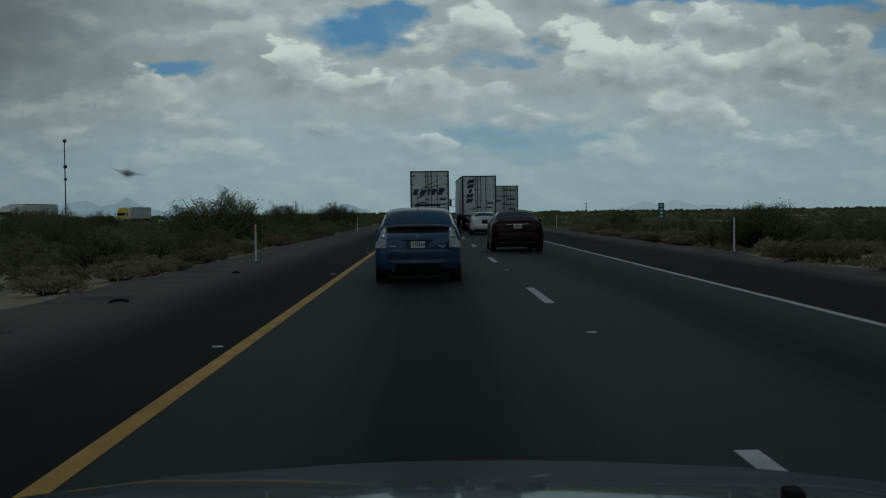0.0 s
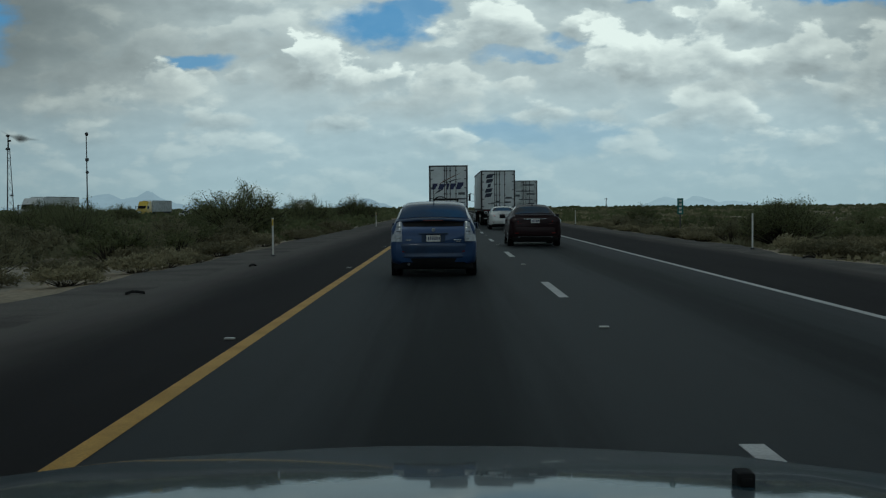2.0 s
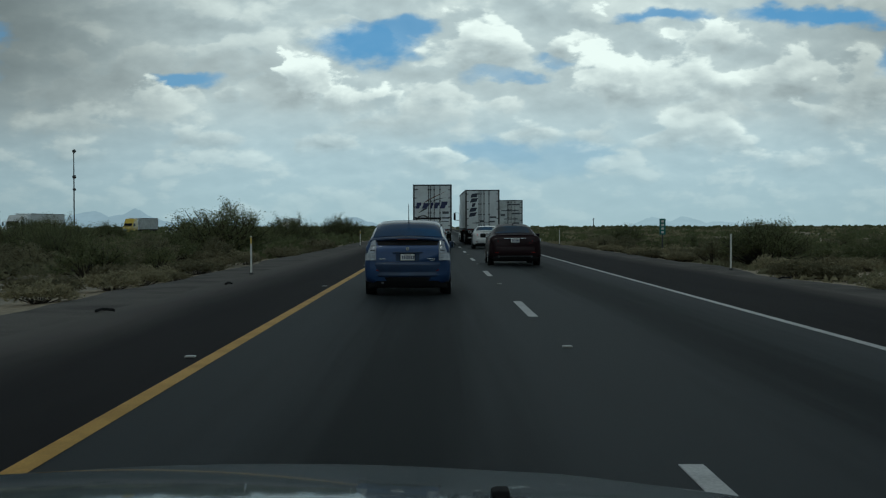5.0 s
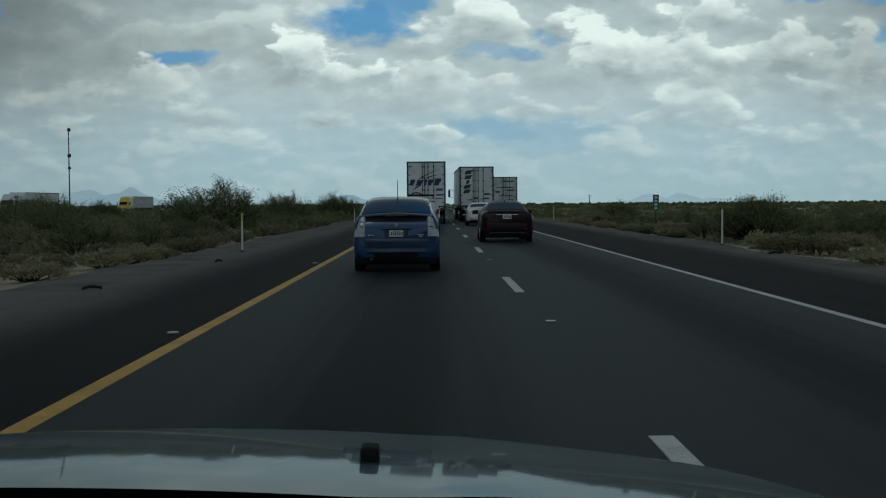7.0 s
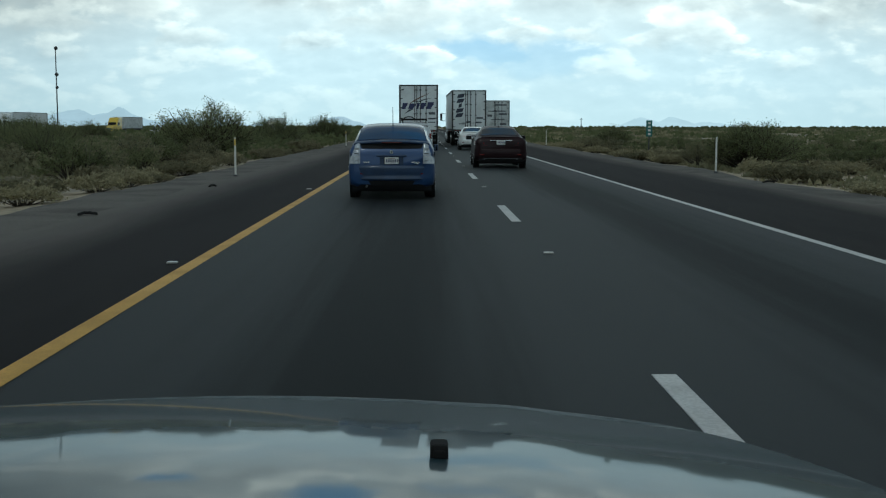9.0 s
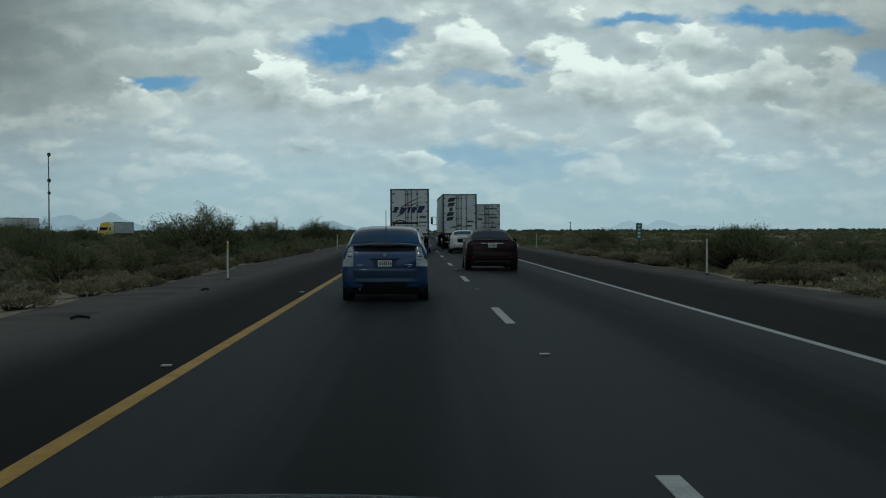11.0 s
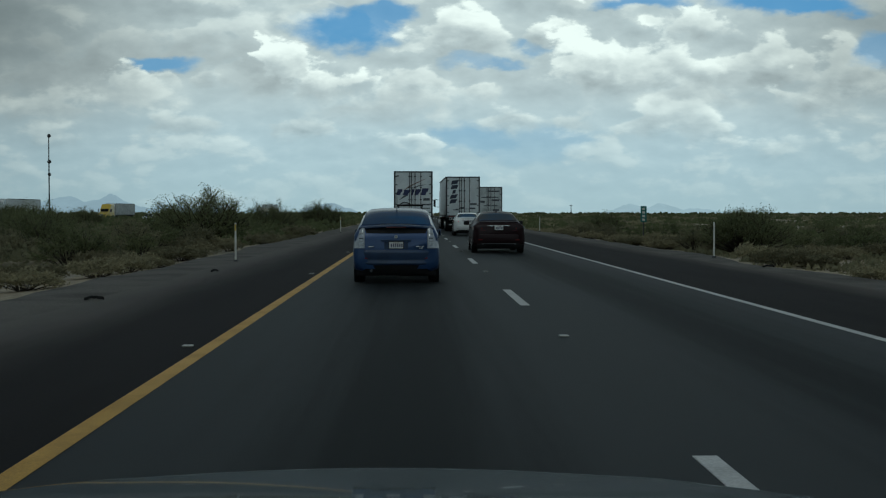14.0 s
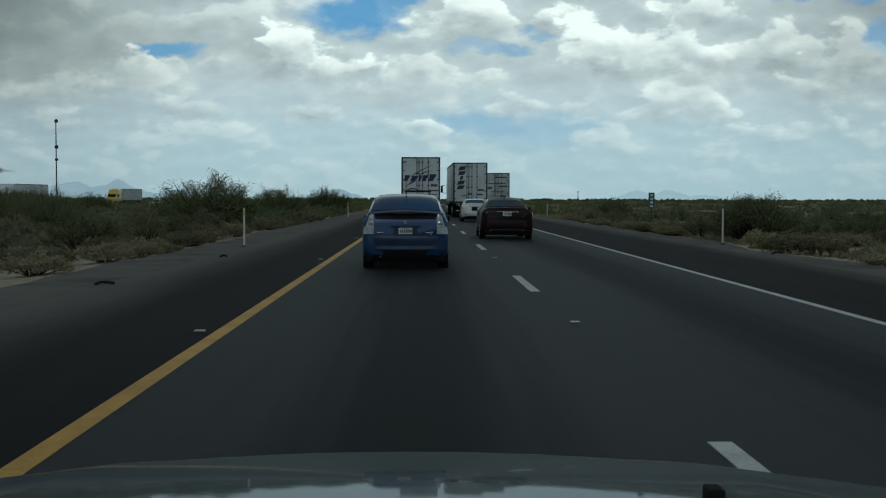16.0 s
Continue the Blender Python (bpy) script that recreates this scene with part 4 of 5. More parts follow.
def build_suv():
    root = thing("suv_car", "silver estate car with a black roof rack ahead of the hatchback", "car", at=pose(-1.74, 57.0, 0.0))
    w = 0.90
    b = Body([(0.0, 0.40, w * 0.92, 0.98, w * 0.93, 1.05, w * 0.84), (0.06, 0.34, w * 0.98, 1.02, w * 0.97, 1.30, w * 0.83), (0.20, 0.32, w, 1.03, w * 0.99, 1.55, w * 0.78), (0.35, 0.31, w, 1.03, w, 1.63, w * 0.76), (1.2, 0.30, w, 1.02, w, 1.67, w * 0.75),
              (2.3, 0.30, w, 1.02, w, 1.66, w * 0.75), (2.75, 0.30, w, 1.01, w, 1.60, w * 0.74), (3.35, 0.31, w, 1.02, w * 0.98, 1.20, w * 0.80), (3.6, 0.31, w * 0.99, 1.01, w * 0.97, 1.08, w * 0.8), (4.3, 0.33, w * 0.95, 0.93, w * 0.92, 0.98, w * 0.7), (4.55, 0.42, w * 0.8, 0.7, w * 0.8, 0.74, w * 0.6)])
    part("body", b.skin(), "silver", root, smooth=True)
    rows = [[(x, 0.045 + 0.13 * k / 4 - 0.012, 1.08 + 0.42 * k / 4) for x in np.linspace(-0.70 + 0.03 * k / 4, 0.70 - 0.03 * k / 4, 9)] for k in range(5)]
    part("rear_window", grid_mesh(rows), "glass", root, "dark rear window", smooth=True)
    part("windscreen", b.top_panel(2.78, 3.4, 8.2, 0.007), "glass", root, smooth=True)
    for s in (1, -1):
        part("tail_lamp", box(min(s * 0.74, s * 0.87), max(s * 0.74, s * 0.87), -0.005, 0.10, 0.85, 1.12, 0.02), "red_lens", root, "red upright tail lamp")
        rail = part("roof_rail", rod((s * 0.60, 0.35, 1.76), (s * 0.60, 2.5, 1.77), 0.04), "plastic", root)
        for y in (0.45, 1.4, 2.4):
            part("rail_foot", rod((s * 0.58, y, 1.62), (s * 0.58, y, 1.73), 0.022), "plastic", rail)
    for y in (0.5, 1.15, 1.8):
        part("rack_bar", rod((-0.64, y, 1.80), (0.64, y, 1.80), 0.045), "plastic", root, "black roof rack crossbar")
    bm = bmesh.new()
    for k in range(10):
        a, c = math.pi * k / 10, math.pi * (k + 1) / 10
        add_rod(bm, (-0.25 + 0.28 * math.cos(a), 0.55, 1.77 + 0.16 * math.sin(a)), (-0.25 + 0.28 * math.cos(c), 0.55, 1.77 + 0.16 * math.sin(c)), 0.028, None, 6)
    part("rack_hoop", bm, "plastic", root)
    rows = [[(x, -0.05 + 0.15 * abs(x / w) ** 4, 0.72), (x, -0.07 + 0.15 * abs(x / w) ** 4, 0.60), (x, -0.02 + 0.15 * abs(x / w) ** 4, 0.42)] for x in np.linspace(-w, w, 13)]
    part("bumper", grid_mesh(rows), "trim", root, smooth=True)
    number_plate(root, 0.86, -0.012)
    side_trim(root, b, [(0.5, 1.2), (1.3, 2.0), (2.1, 2.8)], (0.85, 3.6), 0.36, 2.85, 1.10, "silver")
    return root


def truck_wheel(parent, x, y, side, dual=True):
    wheel(parent, x, y, 0.51, 0.28, side)
    if dual:
        wheel(parent, x - side * 0.32, y, 0.51, 0.28, side)


def semi_trailer(root, skin, side_skin, decal, width=2.59, top=4.13, length=16.0):
    """The box with its rear frame, doors, rods, lamps, guard and tandem wheels; its rear face is at y = 0."""
    h = width / 2
    body = part("trailer_box", box(-h + 0.03, h - 0.03, 0.06, length, 1.16, top - 0.02, 0.03), side_skin, root)
    for k in range(12):
        y = 0.5 + k * length / 12.5
        for s in (1, -1):
            part("side_rib", box(min(s * (h - 0.032), s * (h - 0.018)), max(s * (h - 0.032), s * (h - 0.018)), y, y + 0.05, 1.3, top - 0.12), side_skin, body)
    for s in (1, -1):
        part("side_rail", box(min(s * (h - 0.04), s * h), max(s * (h - 0.04), s * h), 0.06, length, 1.12, 1.28), "frame", root)
        part("top_rail", box(min(s * (h - 0.04), s * h), max(s * (h - 0.04), s * h), 0.06, length, top - 0.10, top), "frame", root)
        part("frame_post", box(min(s * (h - 0.11), s * h), max(s * (h - 0.11), s * h), -0.02, 0.10, 1.12, top, 0.01), "frame", root, "dark steel door post")
    part("frame_header", box(-h, h, -0.02, 0.10, top - 0.085, top + 0.0, 0.01), "frame", root)
    part("frame_sill", box(-h, h, -0.03, 0.10, 1.06, 1.24, 0.01), "frame", root)
    for s in (1, -1):
        door = part("door", box(min(s * 0.008, s * (h - 0.09)), max(s * 0.008, s * (h - 0.09)), 0.0, 0.05, 1.245, top - 0.09, 0.006), skin, root)
        for x in (0.12, 0.50 if s > 0 else 0.26):
            part("lock_rod", rod((s * x, -0.03, 1.12), (s * x, -0.03, top - 0.06), 0.022), "steel", door)
            for z in (1.5, 2.3, 3.1, 3.85):
                part("rod_bracket", box(s * x - 0.06, s * x + 0.06, -0.045, 0.002, z - 0.035, z + 0.035), "steel", door)
        for z in (1.45, 2.0, 2.7, 3.3, 3.85):
            part("hinge", box(min(s * (h - 0.24), s * (h - 0.06)), max(s * (h - 0.24), s * (h - 0.06)), -0.02, 0.004, z - 0.03, z + 0.03), "steel", door)
        part("handle", box(min(s * 0.15, s * 0.55), max(s * 0.15, s * 0.55), -0.06, -0.035, 1.70, 1.735), "steel", door)
        for k in range(3):
            part("tail_lamp", box(-0.06, 0.06, -0.05, -0.028, 1.10, 1.20, 0.008), "red_lens", root, at=pose(s * (0.62 + 0.2 * k), 0, 0))
        part("guard_leg", box(min(s * 0.55, s * 0.63), max(s * 0.55, s * 0.63), 0.0, 0.08, 0.50, 1.08), "frame", root)
        part("mud_flap", box(min(s * 0.55, s * 1.2), max(s * 0.55, s * 1.2), 0.95, 0.97, 0.30, 1.05), "rubber", root)
        for y in (1.7, 2.95):
            truck_wheel(root, s * (h - 0.16), y, s)
        part("landing_leg", box(min(s * 0.5, s * 0.62), max(s * 0.5, s * 0.62), length - 3.0, length - 2.86, 0.25, 1.15), "frame", root)
    part("underride_guard", box(-1.15, 1.15, -0.03, 0.08, 0.48, 0.60, 0.01), "frame", root, "dark guard bar with reflector strips")
    for k in range(6):
        part("reflector_strip", box(-1.05 + 0.36 * k, -0.85 + 0.36 * k, -0.036, -0.028, 0.51, 0.57), "red_lens" if k % 2 else "plate", root)
    part("axle_frame", box(-0.55, 0.55, 0.9, 4.6, 0.62, 1.12), "frame", root)
    for y in (1.7, 2.95):
        part("axle", rod((-h + 0.3, y, 0.51), (h - 0.3, y, 0.51), 0.07), "frame", root)
    if decal == "wing":
        # a sweeping two-tone wing with a slanted mark across it, drawn as shapes
        for pts, mat in (([(-0.72, 2.86), (-0.10, 3.22), (0.92, 3.74), (0.25, 3.46), (-0.30, 3.20)], "decal_red"),
                         ([(-0.30, 2.98), (0.35, 3.18), (0.95, 3.34), (0.30, 3.24)], "decal_grey"),
                         ([(-0.98, 2.26), (-0.62, 2.58), (-0.30, 2.62), (-0.58, 2.46)], "decal_grey")):
            part("decal", plate(pts, -0.006), mat, root, at=pose(0, -0.002, 0))
        for x, wd, ht in ((-1.14, 0.42, 0.40), (-0.72, 0.56, 0.36), (-0.17, 0.24, 0.40), (0.07, 0.42, 0.40), (0.48, 0.54, 0.46)):
            pts = [(x, 2.60), (x + wd * 0.62, 2.60), (x + wd * 0.74, 2.60 + ht * 0.42), (x + wd * 0.92, 2.60 + ht * 0.55), (x + wd, 2.60 + ht), (x + wd * 0.24, 2.60 + ht), (x + wd * 0.16, 2.60 + ht * 0.5)]
            part("decal", plate(pts, -0.006), "decal_blue", root, at=pose(0, -0.012, 0))
        for x0, x1, z0, z1 in ((0.62, 1.12, 1.92, 2.02), (0.60, 1.10, 1.70, 1.76), (-1.12, -0.95, 3.84, 3.92), (0.66, 1.1, 2.24, 2.40)):
            part("decal", box(x0, x1, -0.008, 0.002, z0, z1), "decal_grey", root)
    elif decal == "column":
        for k in range(5):
            z = 3.84 - 0.36 * k
            x = -0.60 - 0.03 * k
            wide = 0.31 if k != 2 else 0.15
            pts = [(x - wide, z - 0.28), (x + wide * 0.55, z - 0.22), (x + wide * 0.75, z - 0.06), (x + wide, z + 0.07), (x - wide * 0.62, z + 0.03), (x - wide * 0.85, z - 0.12)]
            part("decal", plate(pts, -0.006), "decal_navy_dull", root, at=pose(0, -0.002, 0))
        for x0, x1, z0, z1 in ((0.55, 1.05, 2.02, 2.16), (0.52, 0.95, 1.70, 1.82), (-0.2, 0.10, 1.72, 1.86), (-0.75, -0.3, 1.62, 1.68)):
            part("decal", box(x0, x1, -0.008, 0.002, z0, z1), "decal_grey", root)
    else:
        for x0, x1, z0, z1 in ((-0.2, 1.0, 3.55, 3.70), (-0.9, 0.9, 2.95, 3.05), (0.2, 1.0, 2.62, 2.80), (-0.95, -0.5, 2.45, 2.66), (-0.6, 0.8, 2.1, 2.2), (0.3, 0.95, 1.6, 1.8)):
            part("decal", box(x0, x1, -0.007, 0.002, z0, z1), "decal_grey", root)


def tractor(root, y0, paint, high=3.75, mirror=1.62):
    """A long-nosed tractor that faces +y, its rear at y0."""
    part("chassis", box(-0.45, 0.45, y0 - 3.0, y0 + 6.2, 0.62, 0.95), "frame", root)
    rows = []
    for y, w, z0, z1 in ((0.0, 1.18, 0.9, high - 0.1), (0.25, 1.22, 0.75, high), (2.2, 1.22, 0.7, high - 0.05), (2.7, 1.21, 0.7, high - 0.55), (3.3, 1.18, 0.7, 2.75), (3.7, 1.12, 0.65, 2.05), (5.2, 0.98, 0.6, 1.80), (5.8, 0.80, 0.6, 1.55), (5.95, 0.7, 0.65, 1.4)):
        rows.append([(w * 0.96, y0 + y, z0), (w, y0 + y, z0 + 0.2), (w, y0 + y, z1 - 0.35), (w * 0.93, y0 + y, z1 - 0.1), (w * 0.7, y0 + y, z1), (-w * 0.7, y0 + y, z1), (-w * 0.93, y0 + y, z1 - 0.1), (-w, y0 + y, z1 - 0.35), (-w, y0 + y, z0 + 0.2), (-w * 0.96, y0 + y, z0)])
    part("cab", grid_mesh(rows, closed=True), paint, root, smooth=False)
    part("windscreen", grid_mesh([[(x, y0 + 3.32, 2.72), (x, y0 + 3.72, 2.05)] for x in np.linspace(-0.95, 0.95, 5)]), "glass", root)
    part("grille", box(-0.55, 0.55, y0 + 5.93, y0 + 5.99, 0.72, 1.42, 0.02), "chrome", root)
    part("front_bumper", box(-1.15, 1.15, y0 + 5.7, y0 + 6.05, 0.35, 0.68, 0.05), "chrome", root)
    for s in (1, -1):
        part("side_window", box(min(s * 1.19, s * 1.228), max(s * 1.19, s * 1.228), y0 + 2.35, y0 + 3.15, 1.95, 2.6, 0.01), "glass", root)
        m = part("mirror", box(-0.10, 0.10, -0.06, 0.06, 2.0, 2.65, 0.04), "plastic", root, "tall black door mirror", at=pose(s * mirror, y0 + 3.3, 0))
        part("mirror_arm", rod((0, 0, 2.7), (-s * 0.42, -0.1, 2.62), 0.02), "plastic", m)
        part("mirror_arm", rod((0, 0, 2.0), (-s * 0.42, -0.1, 1.95), 0.02), "plastic", m)
        part("head_lamp", box(min(s * 0.62, s * 0.9), max(s * 0.62, s * 0.9), y0 + 5.72, y0 + 5.92, 0.95, 1.2, 0.03), "lens", root)
        part("fuel_tank", rod((s * 0.98, y0 + 0.9, 0.62), (s * 0.98, y0 + 2.3, 0.62), 0.3, None, 20), "rim", root)
        part("exhaust_stack", rod((s * 1.12, y0 - 0.15, 0.9), (s * 1.12, y0 - 0.15, 4.0), 0.07, None, 12), "chrome", root)
        wheel(root, s * 1.02, y0 + 4.7, 0.51, 0.28, s)
        for y in (-2.3, -1.0):
            truck_wheel(root, s * 1.1, y0 + y, s)
        part("step", box(min(s * 1.0, s * 1.25), max(s * 1.0, s * 1.25), y0 + 2.5, y0 + 3.2, 0.45, 0.52), "rim", root)


def build_truck(label, at, skin, side, decal, paint, top=4.13, length=16.0, high=3.75, mirror=1.62):
    root = thing("semi_truck", label, "truck", "lorries on the road", at=at)
    semi_trailer(root, skin, side, decal, 2.59, top, length)
    tractor(root, length + 0.9, paint, high, mirror)
    return root


build_blue_hatchback()
build_sedan("black saloon car with a dark rear window in the outer lane", "saloon cars", "maroon", pose(1.45, 40.5, 0.0), "red_lens", "red_lens", 0.90)
build_sedan("white saloon car with red tail lamps following a truck", "saloon cars", "white_car", pose(1.78, 71.5, 0.0), "red_lens", "brake", 0.90, width=0.89, tall=0.975)
build_suv()
build_truck("white box truck with blue and red wing decal on its doors", pose(-1.62, 77.2, 0.0, 0, 0, 0.1), "trailer", "trailer_side", "wing", "cab_white", 4.20, mirror=1.33)
build_truck("white box truck with a dark slanted column decal", pose(2.12, 87.6, 0.0, 0, 0, 0.55), "trailer", "trailer_side", "column", "cab_dark", 4.17)
build_truck("grimy pale grey box truck further along the outer lane", pose(6.10, 118.0, 0.0, 0, 0, -1.0), "trailer_grey", "trailer_grey", "bars", "cab_white", 4.08)
build_truck("yellow lorry with a grey trailer on the far carriageway", pose(-75.0, 300.0, -0.3, 0, 0, 175), "trailer_grey", "trailer_grey", "none", "cab_yellow", 4.05, 14.0, 3.9)
build_truck("white lorry with a long white trailer on the far carriageway", pose(-67.0, 200.0, -0.3, 0, 0, 177), "trailer", "trailer_side", "none", "cab_white", 4.0, 14.0, 3.75)


build_truck("small white box lorry far off on the other carriageway", pose(-34.5, 268.0, -0.3, 0, 0, 178), "trailer", "trailer_side", "none", "cab_white", 3.6, 7.0, 3.0)
build_sedan("white car far off on the other carriageway", "saloon cars", "white_car", pose(-48.0, 206.0, -0.3, 0, 0, 180), "red_lens", "red_lens", 0.90, width=0.89, tall=1.05)


# ---- the filming car's own bonnet, cowl, wiper and windscreen mark ----
XC, HALF = -1.571, 0.989


def bonnet_z(x, y):
    """The bonnet's skin: crowned across, falling ever faster to the nose and rolling off at the wings."""
    q = abs((x - XC) / HALF)
    d = y - 1.5
    return 1.0526 - 0.1266 * d - 0.0609 * d * d - 0.0822 * q ** 2 + 0.003 * math.exp(-((q - 0.55) / 0.08) ** 2)


def bonnet_rear(q):
    """Where the bonnet's rear edge lies, swept forward at the sides."""
    return 1.097 + 0.28 * min(0.34, max(0.0, abs(q) - 0.395))


def build_own_car():
    root = thing("filming_car", "slate grey car bonnet with black cowl, wiper and insect mark", "car", at=pose(0, 0, 0))
    rows = []
    for j in range(31):
        f = j / 30
        row = []
        for k in range(81):
            q = -1.0 + 2.0 * k / 80
            q = math.copysign(1 - (1 - abs(q)) ** 1.25, q)
            x = XC + HALF * q
            y0 = bonnet_rear(q)
            y1 = 3.05 - 1.586 * abs(q) ** 4.5
            y = y0 + (y1 - y0) * f
            row.append((x, y, bonnet_z(x, y)))
        rows.append(row)
    last = [(x, y + 0.05, z - 0.07) for x, y, z in rows[-1]]
    part("bonnet", grid_mesh([*rows, last]), "bonnet", root, "glossy slate grey bonnet mirroring the sky", smooth=True)
    # nose and wings down to the sill
    rim = last
    part("nose", grid_mesh([rim, [(x, y + 0.10, z - 0.2) for x, y, z in rim], [(x, y + 0.12, 0.40) for x, y, z in rim], [(x, y + 0.02, 0.22) for x, y, z in rim]]), "bonnet", root, smooth=True)
    for s in (1, -1):
        e = [r[-1 if s > 0 else 0] for r in rows]
        part("wing_panel", grid_mesh([e, [(x + s * 0.025, y, z - 0.12) for x, y, z in e], [(x + s * 0.03, y, 0.62) for x, y, z in e], [(x + s * 0.0, y, 0.24) for x, y, z in e]]), "bonnet", root, smooth=True)
        wheel(root, XC + s * (HALF - 0.07), 2.05 - 0.35, 0.32, 0.21, s)
    # cowl: a dark panel with a raised back edge under the glass
    rows = []
    for k in range(61):
        q = -1.0 + 2.0 * k / 60
        x = XC + HALF * q
        y0 = bonnet_rear(q) - 0.005
        z = bonnet_z(x, y0) - 0.010
        rows.append([(x, y0, z - 0.03), (x, y0 - 0.004, z), (x, y0 - 0.03, z - 0.006), (x, y0 - 0.09, z - 0.045), (x, y0 - 0.17, z - 0.05), (x, y0 - 0.20, z - 0.03), (x, y0 - 0.24, z - 0.04), (x, y0 - 0.45, z - 0.09), (x, y0 - 0.85, z - 0.16)])
    part("cowl", grid_mesh(rows), "plastic", root, "black plastic cowl under the glass", smooth=True)
    # washer nozzle
    bm = bmesh.new()
    add_box(bm, -0.011, 0.011, -0.016, 0.018, -0.006, 0.018, 0.005)
    add_box(bm, -0.007, 0.007, -0.019, -0.014, 0.002, 0.012, 0.002)
    part("washer_nozzle", bm, "rubber", root, "small black washer nozzle", at=pose(-1.185, 1.375, bonnet_z(-1.185, 1.375)))
    wip = part("wiper_arm", rod((-1.45, 0.97, 1.000), (-1.05, 1.085, 1.046), 0.010, 0.007, 8), "plastic", root)
    bm = bmesh.new()
    add_box(bm, -0.24, 0.24, -0.010, 0.010, -0.010, 0.012, 0.005)
    part("wiper_blade", bm, "rubber", wip, at=pose(-0.955, 1.095, 1.055, 0, 4.0, 6))
    part("wiper_pivot", rod((-1.45, 0.97, 0.95), (-1.45, 0.97, 1.008), 0.02, 0.016, 12), "plastic", wip)
    # an insect smear on the glass
    bm = grid_mesh([[(0.0155 * (k / 8 - 1), 0.0, z) for k in range(17)] for z in (-0.004, 0.0, 0.004, 0.0085)])
    part("insect_smear", bm, "splat", root, "dried dark insect smear on the glass", at=pose(-1.812, 0.75, 1.437))
    return root


build_own_car()


# ======== roadside ========
def build_post(x, y, first=None, band="post"):
    if first is not None:
        return copy_thing(first, pose(x, y, -0.05))
    root = thing("delineator_post", "slim white roadside marker post with yellow top" if band == "post_yellow" else "slim white roadside marker post on the verge", "post", "delineator posts", at=pose(x, y, -0.05))
    part("post_blade", box(-0.028, 0.028, -0.012, 0.012, 0.0, 1.18, 0.008), "post", root)
    part("reflector", box(-0.024, 0.024, -0.018, -0.011, 0.95, 1.14, 0.004), band, root)
    part("base_collar", box(-0.06, 0.06, -0.03, 0.03, 0.0, 0.10, 0.01), "trim", root)
    return root


left_post = build_post(-6.75, 34.0, None, "post_yellow")
right_post = build_post(8.0, 36.5)
build_post(8.0, 88.0, right_post)
build_post(-6.9, 84.0, left_post)


def build_sign():
    root = thing("mile_marker_sign", "narrow green mile marker sign on a post", "sign", at=pose(10.6, 61.0, -0.35))
    part("sign_post", box(-0.03, 0.03, 0.0, 0.05, 0.0, 2.0), "mast", root)
    panel = part("sign_panel", box(-0.16, 0.16, -0.012, 0.0, 1.28, 2.13, 0.01), "sign_green", root, "green panel with pale bars")
    for k in range(4):
        part("sign_mark", box(-0.07, 0.07, -0.016, -0.011, 1.36 + 0.19 * k, 1.47 + 0.19 * k), "post", panel)


def build_pole_mast():
    root = thing("antenna_mast", "slender dark antenna mast with small dishes on the plain", "antenna mast", "antenna masts", at=pose(-378, 1200, -1))
    part("mast_pole", rod((0, 0, 0), (0, 0, 82), 0.75, 0.5, 8), "mast", root)
    for z, r in ((81.5, 2.0), (55, 2.1), (42, 1.7)):
        bm = bmesh.new()
        bmesh.ops.create_uvsphere(bm, u_segments=12, v_segments=8, radius=r)
        bmesh.ops.scale(bm, vec=(1, 0.6, 1), verts=bm.verts)
        part("dish", bm, "mast", root, at=pose(0.6, -0.6, z))


def build_lattice_mast():
    root = thing("antenna_mast", "dark three-legged lattice radio tower with dishes", "antenna mast", "antenna masts", at=pose(-383, 1000, -1))
    top, wide, thin = 68.0, 3.6, 1.2
    for k in range(3):
        a = 2 * math.pi * k / 3 + 0.3
        part("leg", rod((wide * math.cos(a), wide * math.sin(a), 0), (thin * math.cos(a), thin * math.sin(a), top - 12), 0.32, 0.28, 6), "mast", root)
    for j in range(9):
        z0, z1 = (top - 12) * j / 9, (top - 12) * (j + 1) / 9
        r0, r1 = wide + (thin - wide) * j / 9, wide + (thin - wide) * (j + 1) / 9
        for k in range(3):
            a, b = 2 * math.pi * k / 3 + 0.3, 2 * math.pi * (k + 1) / 3 + 0.3
            part("brace", rod((r0 * math.cos(a), r0 * math.sin(a), z0), (r1 * math.cos(b), r1 * math.sin(b), z1), 0.14, None, 5), "mast", root)
    part("mast_top", rod((0, 0, top - 13), (0, 0, top), 0.7, 0.55, 8), "mast", root)
    for x, z, r in ((0, top - 0.5, 1.9), (1.5, top - 5, 1.6), (0, top - 12, 2.2), (2.8, 16, 1.5), (3.6, 4, 1.3)):
        bm = bmesh.new()
        bmesh.ops.create_uvsphere(bm, u_segments=12, v_segments=8, radius=r)
        bmesh.ops.scale(bm, vec=(1, 0.6, 0.55), verts=bm.verts)
        part("dish", bm, "mast", root, at=pose(x, -0.8, z))


def build_pole():
    root = thing("utility_pole", "thin dark utility pole on the far plain", "pole", at=pose(93.0, 700.0, -0.6))
    part("pole_shaft", rod((0, 0, 0), (0, 0, 7.0), 0.28, 0.2, 8), "mast", root)
    part("crossarm", rod((-1.0, 0, 6.4), (1.0, 0, 6.4), 0.1, None, 6), "mast", root)


